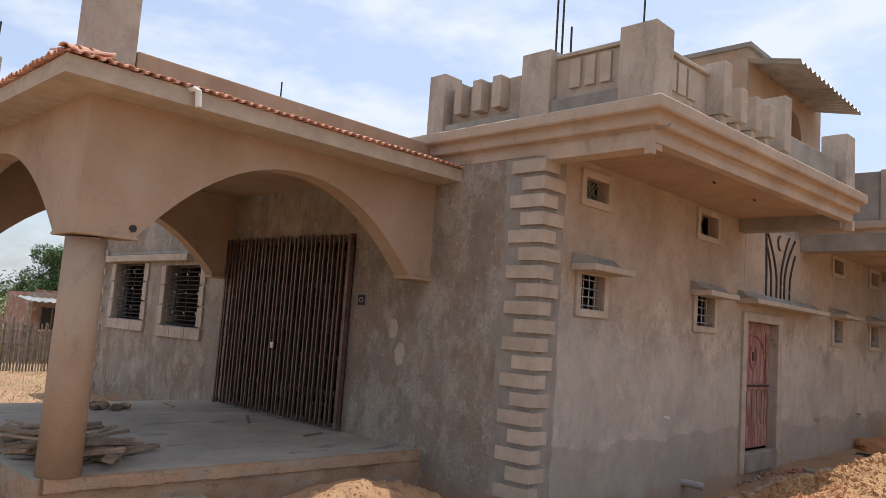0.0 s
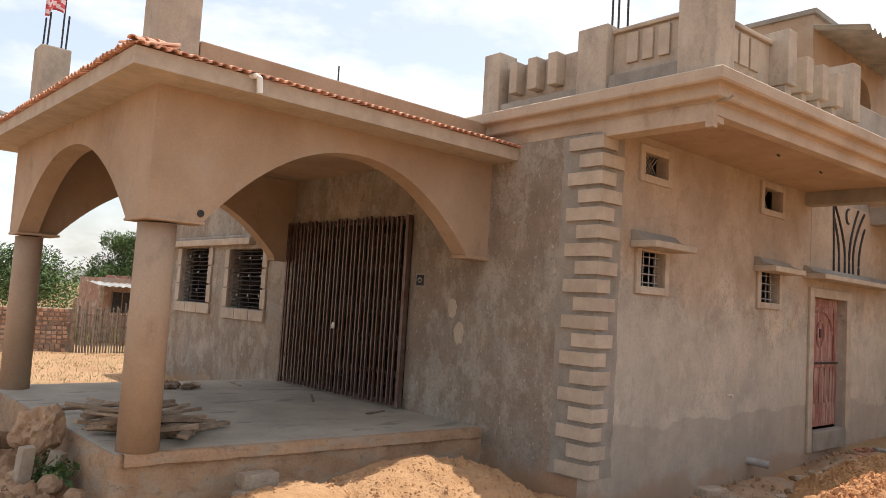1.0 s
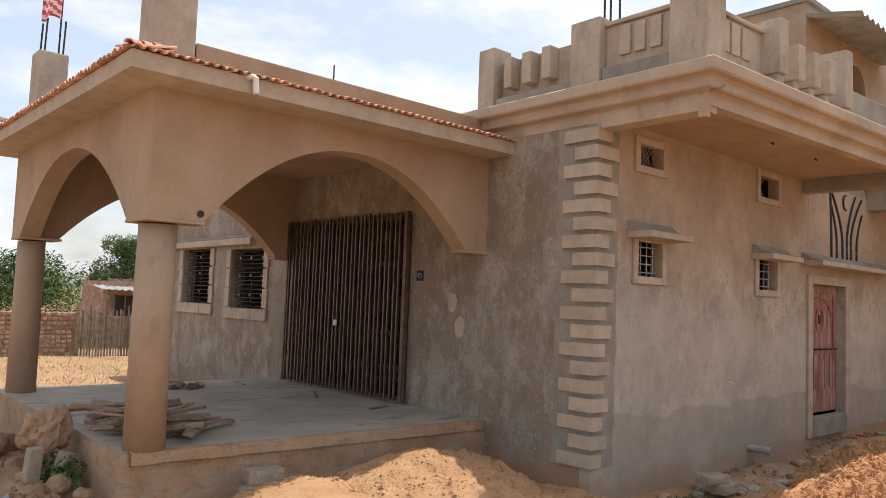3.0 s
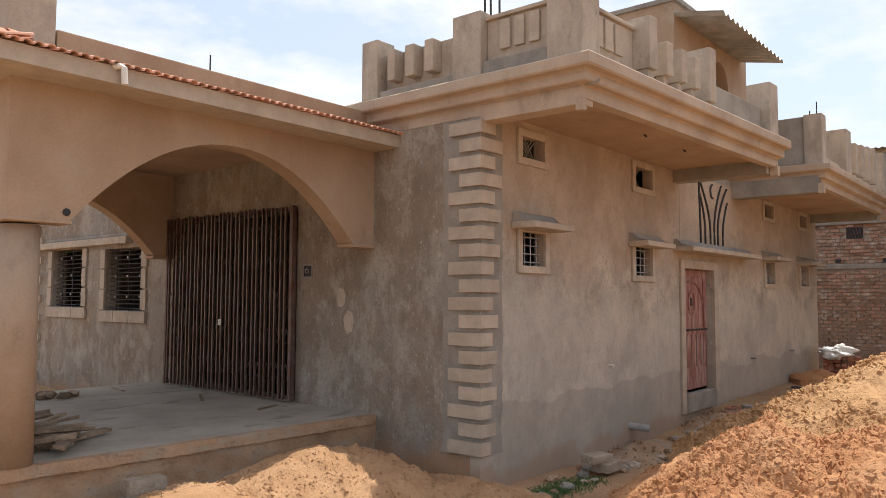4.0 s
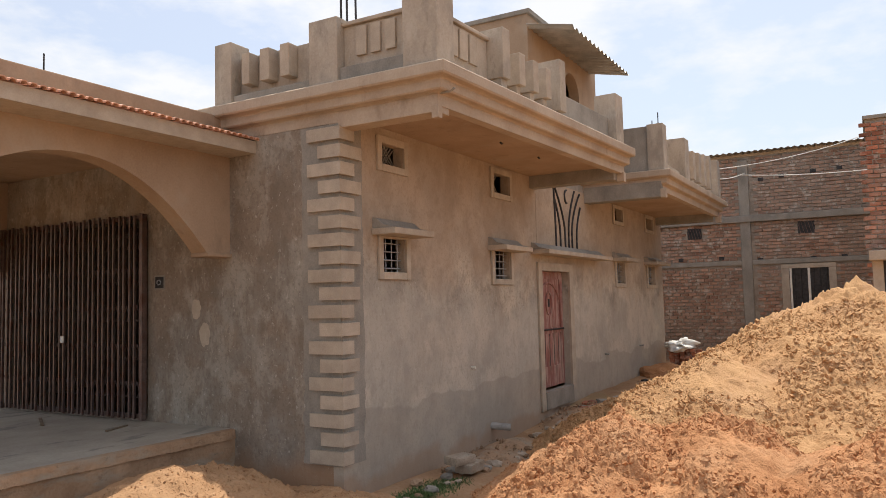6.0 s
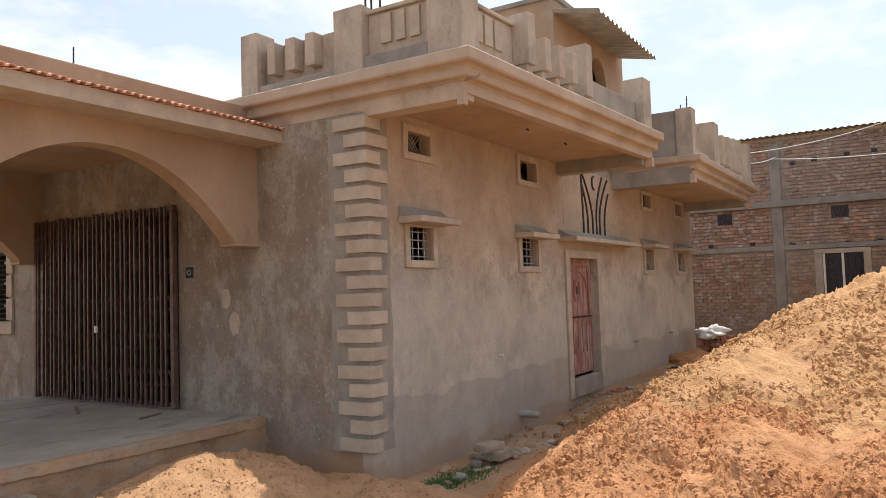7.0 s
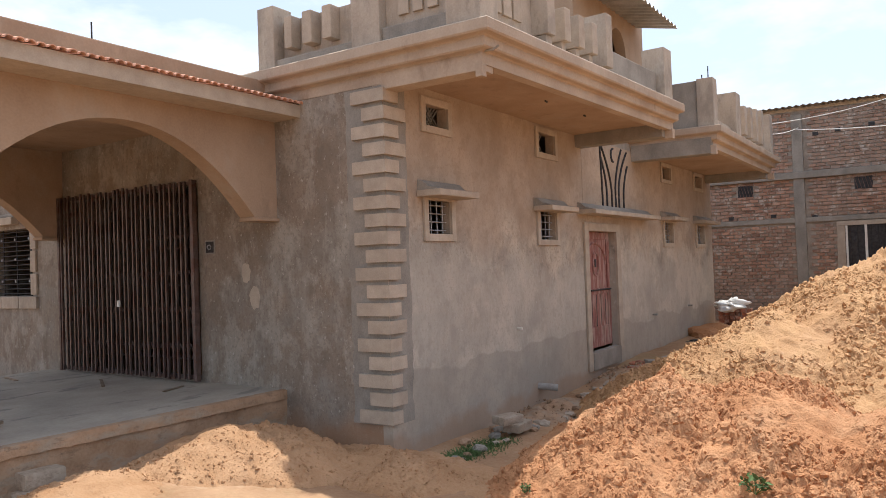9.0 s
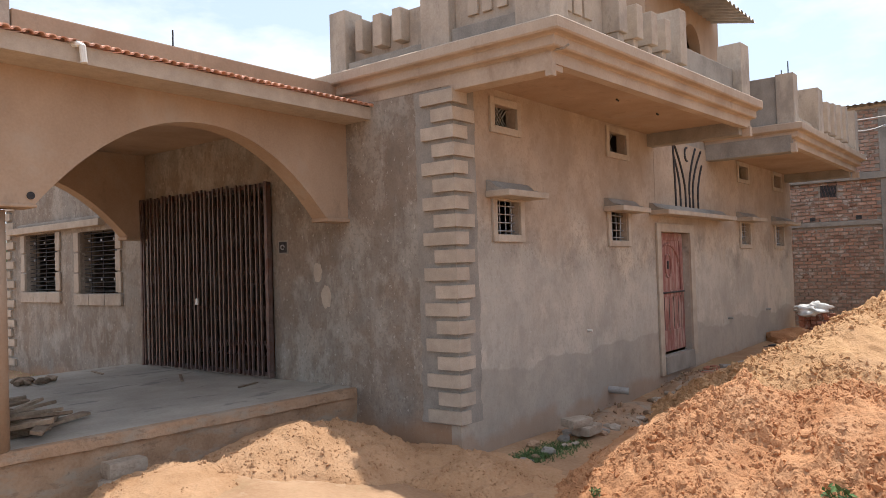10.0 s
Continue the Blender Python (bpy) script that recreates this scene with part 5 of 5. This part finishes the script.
tagged(part("sack", sack_bm, WHITE_SHEET, smooth=True), "crumpled white plastic sack on the brick stack", "sack")
tagged(part("earth_lump", rock((11.3, -0.55, 0.22), (0.70, 0.42, 0.36), 47.0, sub=4), SAND), "small spill of orange sand at the wall foot", "sand heap")
tagged(part("stone", rock((10.3, -0.42, 0.20), (0.26, 0.24, 0.15), 51.0, sub=3, rough=0.6), IRON_AND_SHADE), "dark bundle of plastic at the wall foot", "bundle")

# ---- flag on the far upper column ----
flag_bm = bmesh.new()
bmesh.ops.create_grid(flag_bm, x_segments=10, y_segments=14, size=0.5)
for v in flag_bm.verts:
    u, w = v.co.x + 0.5, v.co.y + 0.5
    v.co = Vector((-3.80 - u * 0.30 + 0.03 * math.sin(u * 9), 6.03 - u * 0.25, 6.18 - (1 - w) * 0.42 - u * 0.18 - 0.03 * math.cos(u * 7)))
flag = part("flag", flag_bm, RED_CLOTH, smooth=True)
flag.data.materials.append(PINK_CLOTH)
for p in flag.data.polygons:
    p.material_index = int((p.center.z + p.center.y * 0.5) * 18) % 2
solid = flag.modifiers.new("thickness", "SOLIDIFY")
solid.thickness = 0.004
tagged(flag, "small red and pale striped cloth flag on a steel rod", "flag")


# ---- plants ----
def leaves(bm, centre, radius, n, size, flat_z=0.8, shape=None):
    for _ in range(n):
        d = Vector((random.gauss(0, 1), random.gauss(0, 1), random.gauss(0, 1) * flat_z)).normalized()
        p = Vector(centre) + d * radius * random.uniform(0.35, 1.0) ** 0.6
        q = Euler((random.uniform(-1, 1), random.uniform(-1, 1), random.uniform(0, 6.28))).to_matrix()
        s = size * random.uniform(0.6, 1.4)
        vs = [bm.verts.new(p + q @ Vector(c) * s) for c in ((-0.9, 0, 0), (0, -0.35, 0.08), (0.9, 0, 0), (0, 0.35, 0.08))]
        bm.faces.new(vs)


def tree(x, y, h, spread, clumps, n_leaf, size, seed, label="leafy green tree beyond the boundary wall"):
    random.seed(seed)
    t = thing("tree", label, "tree", "trees beyond the wall")
    g = ground_height(x, y)
    bm = rod((x, y, g - 0.2), (x + 0.1, y, g + h * 0.45), 0.13, 0.08)
    ends = []
    for k in range(7):
        a = k * 2.4 + random.uniform(-0.4, 0.4)
        e = (x + 0.1 + math.cos(a) * spread * 0.6, y + math.sin(a) * spread * 0.6, g + h * random.uniform(0.5, 0.85))
        rod((x + 0.1, y, g + h * random.uniform(0.25, 0.45)), e, 0.06, 0.02, 6, bm)
        ends.append(e)
    part("trunk", bm, BARK, t)
    crown = bmesh.new()
    for k in range(clumps):
        a, u = random.uniform(0, 6.28), random.random()
        r = spread * math.sqrt(random.random()) * (1.0 - 0.55 * u)
        leaves(crown, (x + math.cos(a) * r, y + math.sin(a) * r, g + h * (0.28 + 0.70 * u)), spread * 0.26, n_leaf, size)
    part("crown", crown, LEAF, t)
    return t


tree(5.2, 28.5, 3.9, 1.8, 60, 210, 0.075, 1)
tree(2.0, 33.0, 3.0, 2.6, 60, 170, 0.085, 2)
tree(-2.5, 31.0, 3.5, 2.8, 60, 170, 0.085, 3)
tree(-6.5, 34.0, 3.9, 3.2, 60, 170, 0.09, 4)
tree(9.5, 34.0, 3.6, 3.0, 60, 150, 0.09, 6)
tree(14.0, 38.0, 4.2, 3.5, 60, 150, 0.09, 7)
random.seed(11)
woods = bmesh.new()
for i in range(150):
    a = random.uniform(math.radians(55), math.radians(125))
    d = random.uniform(55, 95)
    h = random.uniform(1.8, 4.2)
    for k in range(3):
        leaves(woods, (-6 + d * math.cos(a) + random.uniform(-1.5, 1.5), -5 + d * math.sin(a) + random.uniform(-1.5, 1.5), h * (0.3 + 0.3 * k) + 0.6), 1.9 - 0.3 * k, 60, 0.24)
tagged(part("far_woods", woods, LEAF), "distant line of low green scrub trees", "woods", kind="stuff")
hedge = bmesh.new()
for i in range(170):
    x, y = random.uniform(-16, 24), random.uniform(31, 48)
    h = random.uniform(0.7, 1.5)
    for k in range(2):
        leaves(hedge, (x + random.uniform(-0.7, 0.7), y, 0.35 + h * (0.4 + 0.8 * k)), h * (0.9 - 0.2 * k), 110, 0.085)
tagged(part("bush_belt", hedge, LEAF), "belt of rough green bushes behind the yard", "bushes", kind="stuff")
scrub = bmesh.new()
for i in range(240):
    x, y = random.uniform(-12, 14), random.uniform(18.5, 30)
    for k in range(10):
        a, hh = random.uniform(0, 6.28), random.uniform(0.35, 0.9)
        p = Vector((x + random.uniform(-0.3, 0.3), y + random.uniform(-0.3, 0.3), 0.3))
        w = Vector((math.cos(a), math.sin(a), 0)) * 0.035
        lean = Vector((random.uniform(-0.2, 0.2), random.uniform(-0.2, 0.2), hh))
        scrub.faces.new([scrub.verts.new(p - w), scrub.verts.new(p + w), scrub.verts.new(p + lean)])
tagged(part("dry_grass", scrub, DRY_GRASS), "tall dry yellow grass behind the boundary wall", "grass", kind="stuff")


def blades(n, spot, low, high, mat, name, label):
    bm = bmesh.new()
    for _ in range(n):
        x, y, z = spot()
        a = random.uniform(0, 6.28)
        w = Vector((math.cos(a), math.sin(a), 0)) * 0.008
        lean = Vector((random.uniform(-0.05, 0.05), random.uniform(-0.05, 0.05), random.uniform(low, high)))
        p = Vector((x, y, z))
        bm.faces.new([bm.verts.new(p - w), bm.verts.new(p + w), bm.verts.new(p + lean)])
    return tagged(part(name, bm, mat), label, "grass", kind="stuff")


def by_wall():
    x = random.triangular(-0.5, 1.6, 0.1)
    y = -0.46 - 0.08 * x + random.gauss(0, 0.10)
    return x, y, max(ground_height(x, y), heap_height(BIG, x, y, 4.0) + 0.1) - 0.01


blades(5200, by_wall, 0.02, 0.06, LEAF, "grass_patch", "short green grass at the foot of the wall")


def yard():
    x, y = random.uniform(-9, 3), random.uniform(8.5, 16)
    return x, y, ground_height(x, y) - 0.01


blades(9000, yard, 0.03, 0.08, DRY_GRASS, "yard_grass", "sparse dry grass over the yard")


def weed(x, y, z, r, label):
    bm = bmesh.new()
    leaves(bm, (x, y, z + r * 0.6), r, 70, r * 0.38, 0.6)
    for k in range(6):
        a = k * 1.05
        rod((x, y, z - 0.03), (x + math.cos(a) * r * 0.7, y + math.sin(a) * r * 0.7, z + r * 0.7), 0.004, 0.003, 5, bm)
    return tagged(part("weed", bm, LEAF), label, "weed", "weeds")


for x, y, r in ((-0.56, -3.71, 0.10), (-0.63, -1.88, 0.05), (-4.36, 2.45, 0.16), (-4.28, 3.35, 0.14), (-4.5, 2.75, 0.12), (-4.5, 4.6, 0.1)):
    z = max(ground_height(x, y), (heap_height(BIG, x, y, 4.0) if x > -3 else heap_height(DIRT, x, y, 13.0)) + 0.1)
    weed(x, y, z, r, "small green weed growing in loose soil")
